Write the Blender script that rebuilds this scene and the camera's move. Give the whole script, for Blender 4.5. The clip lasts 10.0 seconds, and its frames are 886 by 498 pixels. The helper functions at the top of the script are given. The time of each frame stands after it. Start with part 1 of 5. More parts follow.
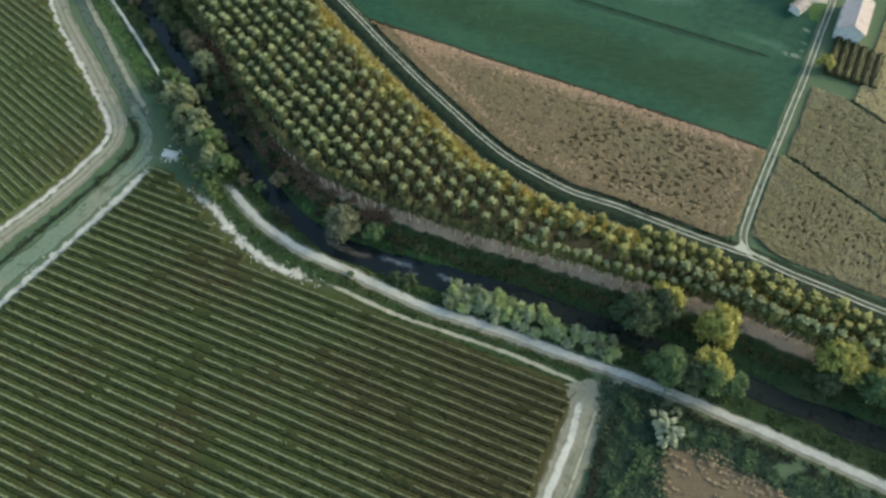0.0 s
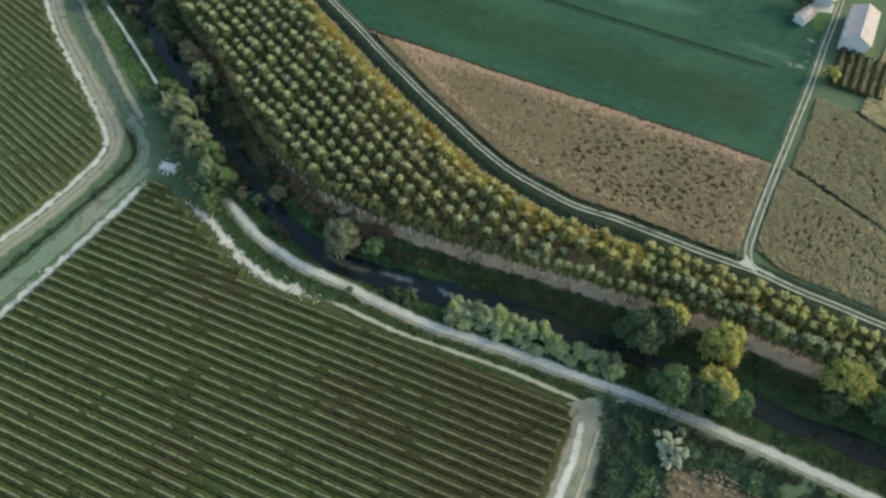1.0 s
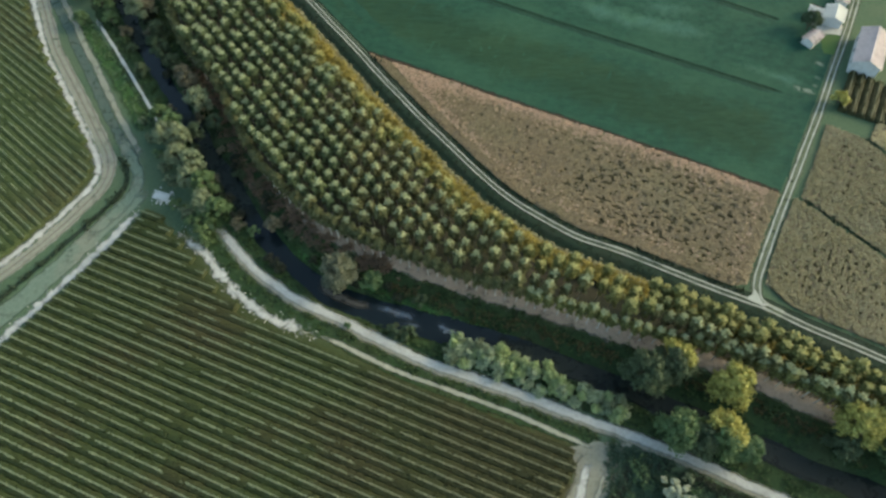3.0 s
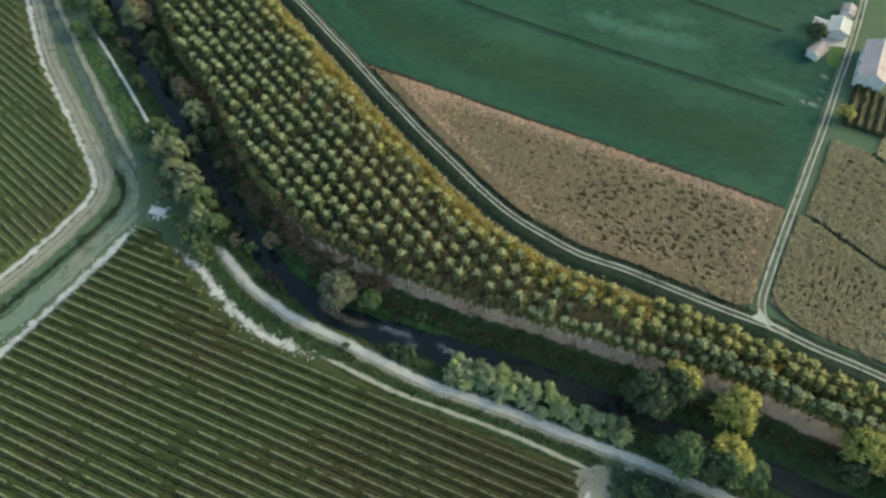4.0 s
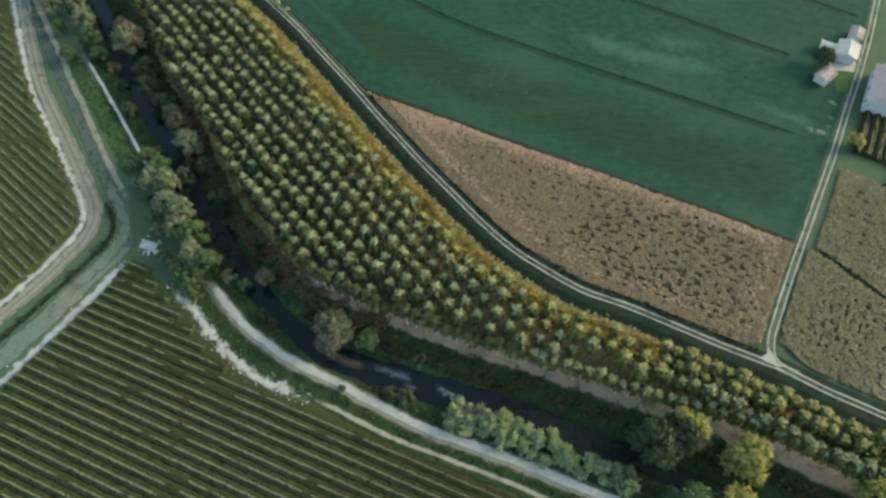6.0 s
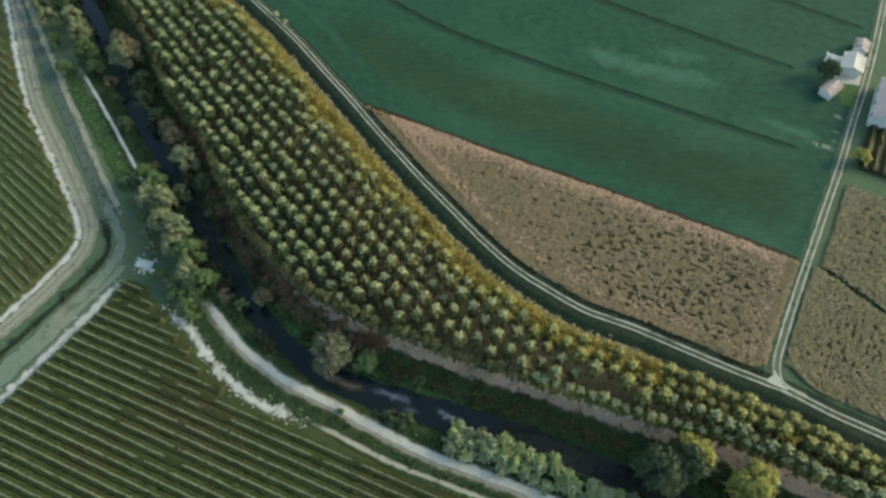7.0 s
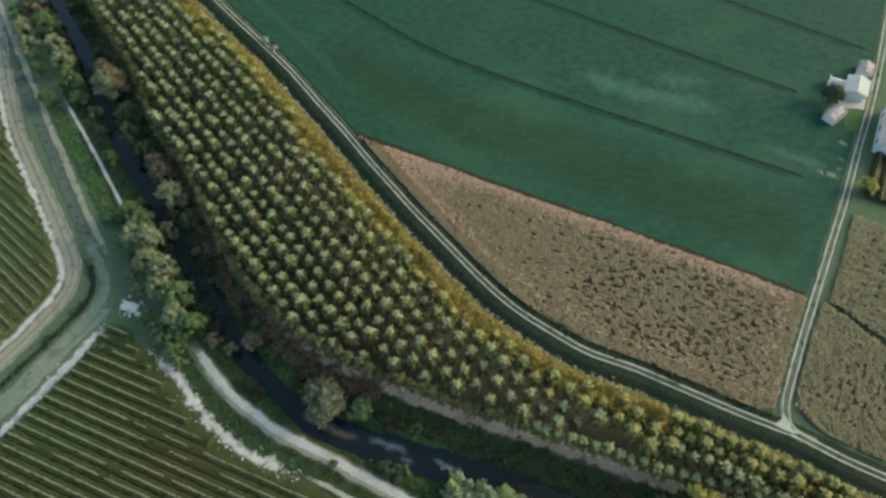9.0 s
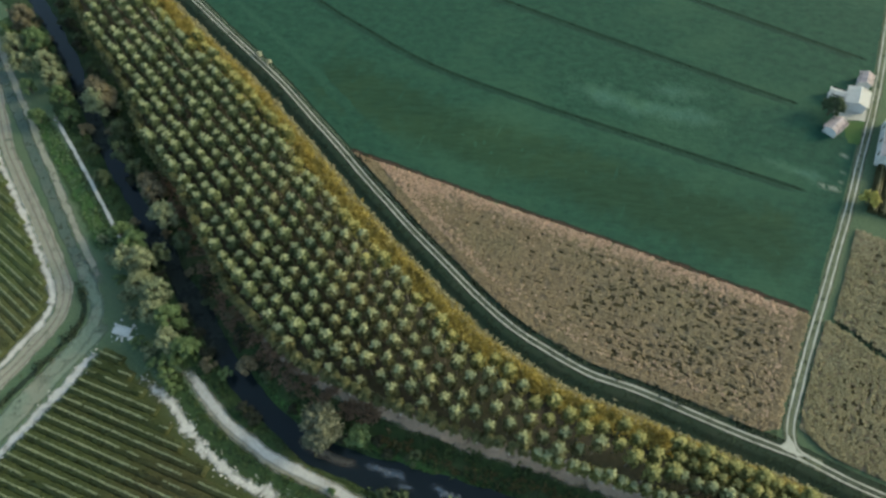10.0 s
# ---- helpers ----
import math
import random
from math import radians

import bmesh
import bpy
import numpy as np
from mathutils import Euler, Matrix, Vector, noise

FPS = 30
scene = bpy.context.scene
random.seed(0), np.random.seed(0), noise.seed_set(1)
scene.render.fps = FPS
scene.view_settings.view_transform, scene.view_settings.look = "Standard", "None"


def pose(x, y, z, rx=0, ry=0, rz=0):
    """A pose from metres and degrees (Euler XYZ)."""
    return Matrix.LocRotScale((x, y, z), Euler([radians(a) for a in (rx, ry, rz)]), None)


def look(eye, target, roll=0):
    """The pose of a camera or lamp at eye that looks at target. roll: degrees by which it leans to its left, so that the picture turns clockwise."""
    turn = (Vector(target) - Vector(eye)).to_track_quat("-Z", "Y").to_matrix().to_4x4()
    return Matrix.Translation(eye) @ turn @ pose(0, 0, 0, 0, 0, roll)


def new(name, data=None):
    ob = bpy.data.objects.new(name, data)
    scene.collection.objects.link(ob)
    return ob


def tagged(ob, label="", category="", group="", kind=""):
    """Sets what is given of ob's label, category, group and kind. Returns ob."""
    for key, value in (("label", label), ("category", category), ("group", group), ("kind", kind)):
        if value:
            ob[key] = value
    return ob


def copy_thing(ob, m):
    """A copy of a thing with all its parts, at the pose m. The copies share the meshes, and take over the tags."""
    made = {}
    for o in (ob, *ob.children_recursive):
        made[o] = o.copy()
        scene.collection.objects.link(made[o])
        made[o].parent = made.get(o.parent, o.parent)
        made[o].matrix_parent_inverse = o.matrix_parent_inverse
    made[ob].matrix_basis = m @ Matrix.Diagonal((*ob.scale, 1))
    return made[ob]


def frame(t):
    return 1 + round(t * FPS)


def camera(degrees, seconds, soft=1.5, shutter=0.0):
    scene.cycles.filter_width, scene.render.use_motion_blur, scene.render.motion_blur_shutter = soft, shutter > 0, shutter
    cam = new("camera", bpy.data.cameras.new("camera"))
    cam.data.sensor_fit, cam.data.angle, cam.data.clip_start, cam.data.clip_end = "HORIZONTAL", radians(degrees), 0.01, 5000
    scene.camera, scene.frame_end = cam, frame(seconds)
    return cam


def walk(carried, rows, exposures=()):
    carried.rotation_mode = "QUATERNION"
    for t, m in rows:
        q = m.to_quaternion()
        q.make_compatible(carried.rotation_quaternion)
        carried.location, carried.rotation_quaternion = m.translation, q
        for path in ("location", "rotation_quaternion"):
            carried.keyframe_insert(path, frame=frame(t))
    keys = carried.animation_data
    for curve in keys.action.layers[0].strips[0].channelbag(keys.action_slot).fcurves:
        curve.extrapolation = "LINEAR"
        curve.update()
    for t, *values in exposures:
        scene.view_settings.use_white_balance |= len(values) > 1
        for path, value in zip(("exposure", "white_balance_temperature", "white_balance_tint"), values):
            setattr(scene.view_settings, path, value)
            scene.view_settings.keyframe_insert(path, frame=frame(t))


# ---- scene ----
cam = camera(70.0, 10.0, soft=2.7)
PATH = [
    (0, (-0.443, -28.767, 128.685), (-0.434, -27.77, 126.952), -0.6),
    (0.5, (-0.293, -27.005, 128.582), (-0.286, -26.006, 126.85), -0.8),
    (1, (-0.288, -25.1, 128.606), (-0.282, -24.099, 126.875), -0.7),
    (1.5, (-0.31, -23.011, 128.631), (-0.303, -22.01, 126.9), -0.6),
    (2, (-0.315, -20.872, 128.758), (-0.308, -19.87, 127.027), -0.6),
    (2.5, (-0.204, -18.723, 128.839), (-0.198, -17.72, 127.109), -0.7),
    (4, (-0.001, -12.241, 129.071), (0.003, -11.235, 127.343), -0.7),
    (4.5, (-0.034, -10.039, 129.143), (-0.029, -9.031, 127.416), -0.7),
    (5, (-0.079, -7.734, 129.295), (-0.072, -6.727, 127.567), -0.7),
    (5.5, (0.01, -5.359, 129.318), (0.017, -4.352, 127.591), -0.6),
    (7, (0.406, 1.596, 129.47), (0.41, 2.608, 127.745), -0.8),
    (7.5, (0.359, 4.086, 129.552), (0.365, 5.098, 127.827), -0.7),
    (8, (0.435, 6.488, 129.534), (0.442, 7.501, 127.81), -0.8),
    (8.5, (0.474, 8.879, 129.531), (0.486, 9.893, 127.808), -0.7),
    (9, (0.816, 11.194, 129.555), (0.83, 12.211, 127.833), -0.9),
    (9.5, (0.821, 13.695, 129.657), (0.839, 14.713, 127.935), -0.9),
    (10, (0.959, 16.145, 129.746), (0.981, 17.163, 128.025), -1.0),
]
walk(cam, [(t, look(eye, target, roll)) for t, eye, target, roll in PATH], [(0.0, 0.02, 7120, -7), (10.0, -0.14, 7120, -7)])

# ---- light ----
SUN_TURN, SUN_HEIGHT = 10.0, 24.0      # degrees from +x towards +y, and above the horizon
sun_way = Vector((math.cos(radians(SUN_TURN)) * math.cos(radians(SUN_HEIGHT)), math.sin(radians(SUN_TURN)) * math.cos(radians(SUN_HEIGHT)), math.sin(radians(SUN_HEIGHT))))
sun = new("sun", bpy.data.lights.new("sun", "SUN"))
sun.data.energy, sun.data.angle, sun.data.color = 1.75, radians(10.0), (1.0, 0.82, 0.54)
sun.matrix_world = look(sun_way * 300, (0, 0, 0))
world = bpy.data.worlds.new("sky")
scene.world = world
world.use_nodes = True
sky = world.node_tree.nodes.new("ShaderNodeTexSky")
sky.sky_type, sky.sun_disc, sky.dust_density = "NISHITA", False, 2.5
sky.sun_elevation, sky.sun_rotation = radians(SUN_HEIGHT), radians(90 - SUN_TURN)
back = world.node_tree.nodes["Background"]
back.inputs["Strength"].default_value = 0.375
world.node_tree.links.new(sky.outputs["Color"], back.inputs["Color"])
scene.view_settings.exposure = 0.0


# ---- materials ----
TONES = {}


def tone(n, k, dark, light, patch, size, big, patch_amount, stretch, turn, contrast):
    """Nodes for two tones mixed by a fine grain of that size in metres, and a third laid over in broad patches. Returns the colour and the grain."""
    co = n.new("ShaderNodeTexCoord")
    mp = n.new("ShaderNodeMapping")
    mp.inputs["Rotation"].default_value = (0, 0, radians(-turn))
    mp.inputs["Scale"].default_value = stretch or (1, 1, 1)
    k.new(co.outputs["Object"], mp.inputs["Vector"])
    fine = n.new("ShaderNodeTexNoise")
    fine.inputs["Scale"].default_value, fine.inputs["Detail"].default_value, fine.inputs["Roughness"].default_value = 1 / size, 6, 0.65
    k.new(mp.outputs["Vector"], fine.inputs["Vector"])
    ramp = n.new("ShaderNodeMapRange")
    ramp.inputs["From Min"].default_value, ramp.inputs["From Max"].default_value = 0.5 - contrast, 0.5 + contrast
    k.new(fine.outputs["Fac"], ramp.inputs["Value"])
    mix = n.new("ShaderNodeMix")
    mix.data_type = "RGBA"
    mix.inputs["A"].default_value, mix.inputs["B"].default_value = (*dark, 1), (*light, 1)
    k.new(ramp.outputs["Result"], mix.inputs["Factor"])
    out = mix.outputs["Result"]
    if patch:
        broad = n.new("ShaderNodeTexNoise")
        broad.inputs["Scale"].default_value, broad.inputs["Detail"].default_value = big, 4
        k.new(mp.outputs["Vector"], broad.inputs["Vector"])
        cut = n.new("ShaderNodeMapRange")
        cut.inputs["From Min"].default_value, cut.inputs["From Max"].default_value, cut.inputs["To Max"].default_value = 0.48, 0.68, patch_amount
        k.new(broad.outputs["Fac"], cut.inputs["Value"])
        over = n.new("ShaderNodeMix")
        over.data_type = "RGBA"
        over.inputs["B"].default_value = (*patch, 1)
        k.new(cut.outputs["Result"], over.inputs["Factor"])
        k.new(out, over.inputs["A"])
        out = over.outputs["Result"]
    return out, fine.outputs["Fac"]


def surface(name, dark, light, patch=None, size=1.0, big=0.05, rough=0.9, bump=0.4, patch_amount=0.5, stretch=None, turn=0.0, metal=0.0, contrast=0.25):
    """A rough surface of two grainy tones with broad patches of a third."""
    m = bpy.data.materials.new(name)
    m.use_nodes = True
    n, k = m.node_tree.nodes, m.node_tree.links
    b = n["Principled BSDF"]
    b.inputs["Roughness"].default_value, b.inputs["Metallic"].default_value = rough, metal
    b.inputs["Specular IOR Level"].default_value = 0.25
    TONES[name] = (dark, light, patch, size, big, patch_amount, stretch, turn, contrast)
    out, grain = tone(n, k, *TONES[name])
    k.new(out, b.inputs["Base Color"])
    if bump:
        bp = n.new("ShaderNodeBump")
        bp.inputs["Strength"].default_value, bp.inputs["Distance"].default_value = bump, size * 0.3
        k.new(grain, bp.inputs["Height"])
        k.new(bp.outputs["Normal"], b.inputs["Normal"])
    return m


def foliage(name, dark, light, tint, tint_amount=0.5, rough=0.6, through_light=0.25, patch=None, big=0.08, turned=None):
    """Leaves: each leaf takes its own tone, each plant its own share of the tint. turned: a tone that the plants take on towards the east, from and to that x."""
    m = bpy.data.materials.new(name)
    m.use_nodes = True
    n, k = m.node_tree.nodes, m.node_tree.links
    b = n["Principled BSDF"]
    b.inputs["Roughness"].default_value = rough
    b.inputs["Specular IOR Level"].default_value = 0.3
    geo, inf = n.new("ShaderNodeNewGeometry"), n.new("ShaderNodeObjectInfo")
    mix = n.new("ShaderNodeMix")
    mix.data_type = "RGBA"
    mix.inputs["A"].default_value, mix.inputs["B"].default_value = (*dark, 1), (*light, 1)
    k.new(geo.outputs["Random Per Island"], mix.inputs["Factor"])
    share = n.new("ShaderNodeMath")
    share.operation = "MULTIPLY"
    share.inputs[1].default_value = tint_amount
    k.new(inf.outputs["Random"], share.inputs[0])
    over = n.new("ShaderNodeMix")
    over.data_type = "RGBA"
    over.inputs["B"].default_value = (*tint, 1)
    k.new(share.outputs["Value"], over.inputs["Factor"])
    k.new(mix.outputs["Result"], over.inputs["A"])
    tone = over.outputs["Result"]
    if patch:
        broad, cut, last = n.new("ShaderNodeTexNoise"), n.new("ShaderNodeMapRange"), n.new("ShaderNodeMix")
        broad.inputs["Scale"].default_value, broad.inputs["Detail"].default_value = big, 4
        k.new(geo.outputs["Position"], broad.inputs["Vector"])
        cut.inputs["From Min"].default_value, cut.inputs["From Max"].default_value, cut.inputs["To Max"].default_value = 0.5, 0.72, 0.7
        k.new(broad.outputs["Fac"], cut.inputs["Value"])
        last.data_type = "RGBA"
        last.inputs["B"].default_value = (*patch, 1)
        k.new(cut.outputs["Result"], last.inputs["Factor"])
        k.new(tone, last.inputs["A"])
        tone = last.outputs["Result"]
    if turned:
        axis, drift, patchy, sum_, far, last = n.new("ShaderNodeSeparateXYZ"), n.new("ShaderNodeTexNoise"), n.new("ShaderNodeMath"), n.new("ShaderNodeMath"), n.new("ShaderNodeMapRange"), n.new("ShaderNodeMix")
        k.new(geo.outputs["Position"], axis.inputs["Vector"])
        drift.inputs["Scale"].default_value, drift.inputs["Detail"].default_value = 0.05, 5
        k.new(geo.outputs["Position"], drift.inputs["Vector"])
        patchy.operation = "MULTIPLY"
        patchy.inputs[1].default_value = 60
        k.new(drift.outputs["Fac"], patchy.inputs[0])
        k.new(axis.outputs["X"], sum_.inputs[0])
        k.new(patchy.outputs["Value"], sum_.inputs[1])
        far.inputs["From Min"].default_value, far.inputs["From Max"].default_value, far.inputs["To Max"].default_value = turned[0] + 30, turned[1] + 30, 0.75
        k.new(sum_.outputs["Value"], far.inputs["Value"])
        last.data_type = "RGBA"
        last.inputs["B"].default_value = (*turned[2], 1)
        k.new(far.outputs["Result"], last.inputs["Factor"])
        k.new(tone, last.inputs["A"])
        tone = last.outputs["Result"]
    k.new(tone, b.inputs["Base Color"])
    tr = n.new("ShaderNodeBsdfTranslucent")
    k.new(tone, tr.inputs["Color"])
    both = n.new("ShaderNodeMixShader")
    both.inputs["Fac"].default_value = through_light
    k.new(b.outputs["BSDF"], both.inputs[1])
    k.new(tr.outputs["BSDF"], both.inputs[2])
    k.new(both.outputs["Shader"], n["Material Output"].inputs["Surface"])
    return m


GRASS = surface("grass", (0.044, 0.078, 0.044), (0.090, 0.134, 0.076), (0.105, 0.126, 0.075), size=0.6, big=0.06)
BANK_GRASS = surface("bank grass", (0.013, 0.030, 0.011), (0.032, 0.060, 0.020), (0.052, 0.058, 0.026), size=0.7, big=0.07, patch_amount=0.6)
LUSH_SUNNY_GRASS = surface("lush bank grass", (0.026, 0.062, 0.018), (0.056, 0.112, 0.032), (0.075, 0.100, 0.034), size=0.7, big=0.1)
DITCH_GRASS = surface("ditch grass", (0.007, 0.018, 0.011), (0.018, 0.036, 0.022), (0.026, 0.034, 0.022), size=0.6, big=0.1)
PALE_GRASS = surface("pale worn grass", (0.115, 0.150, 0.098), (0.20, 0.235, 0.160), (0.22, 0.22, 0.16), size=0.8, big=0.12)
DRY_GRASS = surface("dry mown grass", (0.185, 0.185, 0.148), (0.285, 0.280, 0.225), (0.17, 0.195, 0.145), size=0.7, big=0.15)
BLUE_GRASS = surface("blue-green mown grass", (0.098, 0.138, 0.106), (0.165, 0.208, 0.160), (0.205, 0.205, 0.16), size=0.8, big=0.1, patch_amount=0.7)
CHANNEL_GRASS = surface("wet channel grass", (0.046, 0.074, 0.060), (0.085, 0.115, 0.096), (0.12, 0.13, 0.105), size=0.7, big=0.15)
MEADOW = surface("green field", (0.0100, 0.044, 0.028), (0.0188, 0.070, 0.0435), (0.034, 0.090, 0.051), size=2.2, big=0.03, patch_amount=0.7, turn=-30, stretch=(0.75, 1, 1), contrast=0.18)
ARC_CROP = surface("thinner young crop", (0.0150, 0.056, 0.036), (0.027, 0.084, 0.053), size=1.2)
BLEACHED = surface("bleached thin crop", (0.115, 0.150, 0.120), (0.20, 0.235, 0.195), size=0.7)
DEEP_CROP = surface("lush dark young crop", (0.0060, 0.028, 0.018), (0.0100, 0.042, 0.027), size=1.0)
MEADOW_NEAR = surface("olive green field", (0.0095, 0.035, 0.0178), (0.0170, 0.053, 0.0275), (0.028, 0.066, 0.030), size=1.6, big=0.045, patch_amount=0.65, turn=-27, stretch=(0.35, 1.2, 1), contrast=0.2)
LAWN = surface("lawn", (0.035, 0.085, 0.022), (0.060, 0.120, 0.036), (0.07, 0.10, 0.04), size=0.5, big=0.2)
WORN = surface("worn verge grass", (0.062, 0.080, 0.048), (0.140, 0.155, 0.108), (0.05, 0.075, 0.032), size=0.6, big=0.15)
THIN_CROP = surface("thin pale young crop", (0.028, 0.088, 0.064), (0.052, 0.124, 0.092), (0.048, 0.118, 0.062), size=0.8, big=0.1)
EDGE_SOIL = surface("pale trodden soil", (0.24, 0.235, 0.185), (0.36, 0.35, 0.285), (0.17, 0.18, 0.125), size=0.7, big=0.15)
DUST = surface("dusty dry headland", (0.165, 0.160, 0.125), (0.265, 0.255, 0.205), (0.13, 0.14, 0.10), size=0.7, big=0.12)
GRAVEL = surface("pale gravel", (0.30, 0.294, 0.270), (0.49, 0.480, 0.450), (0.26, 0.26, 0.225), size=0.5, big=0.2)
PALE_STONE = surface("whitish field stones", (0.34, 0.338, 0.315), (0.56, 0.55, 0.52), (0.30, 0.30, 0.27), size=0.5, big=0.2)
FOOT_STRIP = surface("dry strip at the trees' foot", (0.26, 0.208, 0.166), (0.40, 0.328, 0.268), (0.18, 0.145, 0.105), size=0.7, big=0.12)
FURROW = surface("shady furrow weeds", (0.004, 0.020, 0.012), (0.009, 0.032, 0.018), size=0.5, rough=1.0)
RED_WEEDS = surface("dry reddish weeds", (0.022, 0.014, 0.011), (0.055, 0.034, 0.026), size=0.4)
RUT = surface("gravel wheel rut", (0.30, 0.31, 0.28), (0.45, 0.46, 0.42), (0.21, 0.23, 0.18), size=0.5, big=0.25)
VERGE = surface("track verge", (0.032, 0.046, 0.032), (0.075, 0.088, 0.064), (0.04, 0.055, 0.035), size=0.5, big=0.2)
LITTER = surface("leaf litter soil", (0.024, 0.028, 0.016), (0.058, 0.054, 0.035), (0.11, 0.085, 0.066), size=0.8, big=0.06)
WHEEL_MARK = surface("worn wheel mark", (0.155, 0.138, 0.115), (0.235, 0.212, 0.178), (0.16, 0.165, 0.115), size=0.6, big=0.12)
STRAW = surface("straw verge", (0.12, 0.10, 0.04), (0.22, 0.185, 0.08), (0.15, 0.13, 0.07), size=0.5, big=0.2)
VINE_FLOOR = surface("vineyard grass", (0.040, 0.057, 0.019), (0.065, 0.083, 0.029), (0.066, 0.060, 0.027), size=0.6, big=0.04, patch_amount=0.55)
RIM_GRASS = surface("rough rim grass", (0.038, 0.052, 0.020), (0.060, 0.076, 0.030), (0.062, 0.060, 0.029), size=0.6, big=0.1)
BROWN_FLOOR = surface("brown vineyard weeds", (0.038, 0.039, 0.015), (0.062, 0.061, 0.025), (0.068, 0.055, 0.030), size=0.6, big=0.06)
WEST_FLOOR = surface("western vineyard grass", (0.046, 0.068, 0.022), (0.074, 0.100, 0.036), (0.074, 0.080, 0.031), size=0.5, big=0.05)
CROP_SOIL = surface("crop floor", (0.20, 0.160, 0.108), (0.29, 0.235, 0.16), (0.17, 0.155, 0.09), size=0.6, big=0.06)
STUBBLE_SOIL = surface("reddish stubble soil", (0.085, 0.064, 0.044), (0.155, 0.120, 0.082), (0.13, 0.115, 0.07), size=0.6, big=0.1)
STONES = surface("river stones", (0.09, 0.105, 0.125), (0.22, 0.24, 0.27), (0.07, 0.08, 0.09), size=0.5, big=0.3)
SHALLOW = surface("broken shallow water", (0.045, 0.062, 0.082), (0.115, 0.140, 0.170), (0.035, 0.048, 0.062), size=0.6, big=0.3, rough=0.35, stretch=(0.35, 1, 1), turn=-22)
WATER_SHADE = surface("dark water weed", (0.006, 0.010, 0.008), (0.013, 0.020, 0.016), (0.009, 0.014, 0.014), size=0.8, big=0.2, rough=0.55)
SILT = surface("brown silt under water", (0.045, 0.042, 0.036), (0.085, 0.078, 0.066), (0.06, 0.06, 0.055), size=0.6, big=0.2, rough=0.5)
BARK = surface("pale bark", (0.42, 0.40, 0.35), (0.68, 0.66, 0.60), size=0.15, bump=0.3)
# darker copy of the poplar bark: shade inside the stand is its colour
SHADED_BARK = surface("shaded grey bark", (0.16, 0.15, 0.125), (0.29, 0.275, 0.235), size=0.15, bump=0.3)
DARK_BARK = surface("dark bark", (0.06, 0.05, 0.04), (0.14, 0.12, 0.09), size=0.15, bump=0.4)
ROOF_PINK = surface("faded roof tiles", (0.58, 0.50, 0.51), (0.82, 0.74, 0.74), (0.48, 0.41, 0.42), size=0.5, big=0.5)
ROOF_GREY = surface("pale roof sheets", (0.68, 0.68, 0.66), (0.82, 0.82, 0.80), (0.50, 0.49, 0.47), size=0.4, big=0.3)
ROOF_MOTTLED = surface("mottled old roof tiles", (0.54, 0.46, 0.47), (0.76, 0.68, 0.68), (0.20, 0.17, 0.165), size=0.5, big=0.7, patch_amount=0.8)
PLASTER = surface("pale plaster", (0.52, 0.52, 0.53), (0.72, 0.72, 0.73), (0.42, 0.41, 0.41), size=0.6, big=0.4, bump=0.1)
CONCRETE = surface("weathered concrete", (0.40, 0.41, 0.40), (0.60, 0.61, 0.60), (0.32, 0.34, 0.32), size=0.3, big=0.6)
DARK_PAINT = surface("dark painted wood", (0.03, 0.03, 0.03), (0.06, 0.055, 0.05), size=0.2)

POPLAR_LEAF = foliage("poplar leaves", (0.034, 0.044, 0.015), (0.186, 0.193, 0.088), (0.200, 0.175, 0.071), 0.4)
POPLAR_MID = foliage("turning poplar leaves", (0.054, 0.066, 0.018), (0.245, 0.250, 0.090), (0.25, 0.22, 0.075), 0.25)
POPLAR_EDGE = foliage("yellow grass stems", (0.24, 0.228, 0.135), (0.38, 0.355, 0.225), (0.33, 0.305, 0.18), 0.25)
# shoot tones are raised: light on the crown tops is in the colour
POPLAR_LIT_TIP = foliage("pale poplar shoots", (0.21, 0.235, 0.125), (0.46, 0.490, 0.295), (0.41, 0.400, 0.210), 0.4)
OLIVE_LIT_TIP = foliage("turning poplar shoots", (0.28, 0.27, 0.100), (0.50, 0.48, 0.205), (0.47, 0.40, 0.15), 0.4)
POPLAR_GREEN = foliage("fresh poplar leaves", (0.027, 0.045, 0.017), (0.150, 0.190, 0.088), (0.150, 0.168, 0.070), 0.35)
GREEN_LIT_TIP = foliage("fresh poplar shoots", (0.205, 0.240, 0.130), (0.440, 0.485, 0.295), (0.40, 0.42, 0.220), 0.35)
TREE_GREEN = foliage("bank tree leaves", (0.038, 0.080, 0.032), (0.150, 0.220, 0.100), (0.13, 0.18, 0.07), 0.5)
# two darker leaf tones, with riverside shade put into the colour
TREE_DARK = foliage("shady bank leaves", (0.028, 0.052, 0.026), (0.100, 0.138, 0.072), (0.11, 0.12, 0.06), 0.3)
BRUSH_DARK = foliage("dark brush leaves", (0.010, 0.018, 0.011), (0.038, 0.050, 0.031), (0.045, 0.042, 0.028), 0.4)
TREE_OLIVE = foliage("olive bank leaves", (0.070, 0.098, 0.052), (0.280, 0.322, 0.200), (0.25, 0.268, 0.150), 0.4)
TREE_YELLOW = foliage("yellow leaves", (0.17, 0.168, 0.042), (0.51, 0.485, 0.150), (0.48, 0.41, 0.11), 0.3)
TREE_RUST = foliage("rusty leaves", (0.070, 0.068, 0.044), (0.21, 0.190, 0.125), (0.20, 0.165, 0.10), 0.4)
BROWN_SCRUB = foliage("bare brown twigs", (0.128, 0.086, 0.058), (0.240, 0.172, 0.122), (0.20, 0.145, 0.10), 0.4)
BUSH_GREEN = foliage("willow scrub leaves", (0.135, 0.200, 0.088), (0.48, 0.560, 0.290), (0.43, 0.49, 0.20), 0.45)
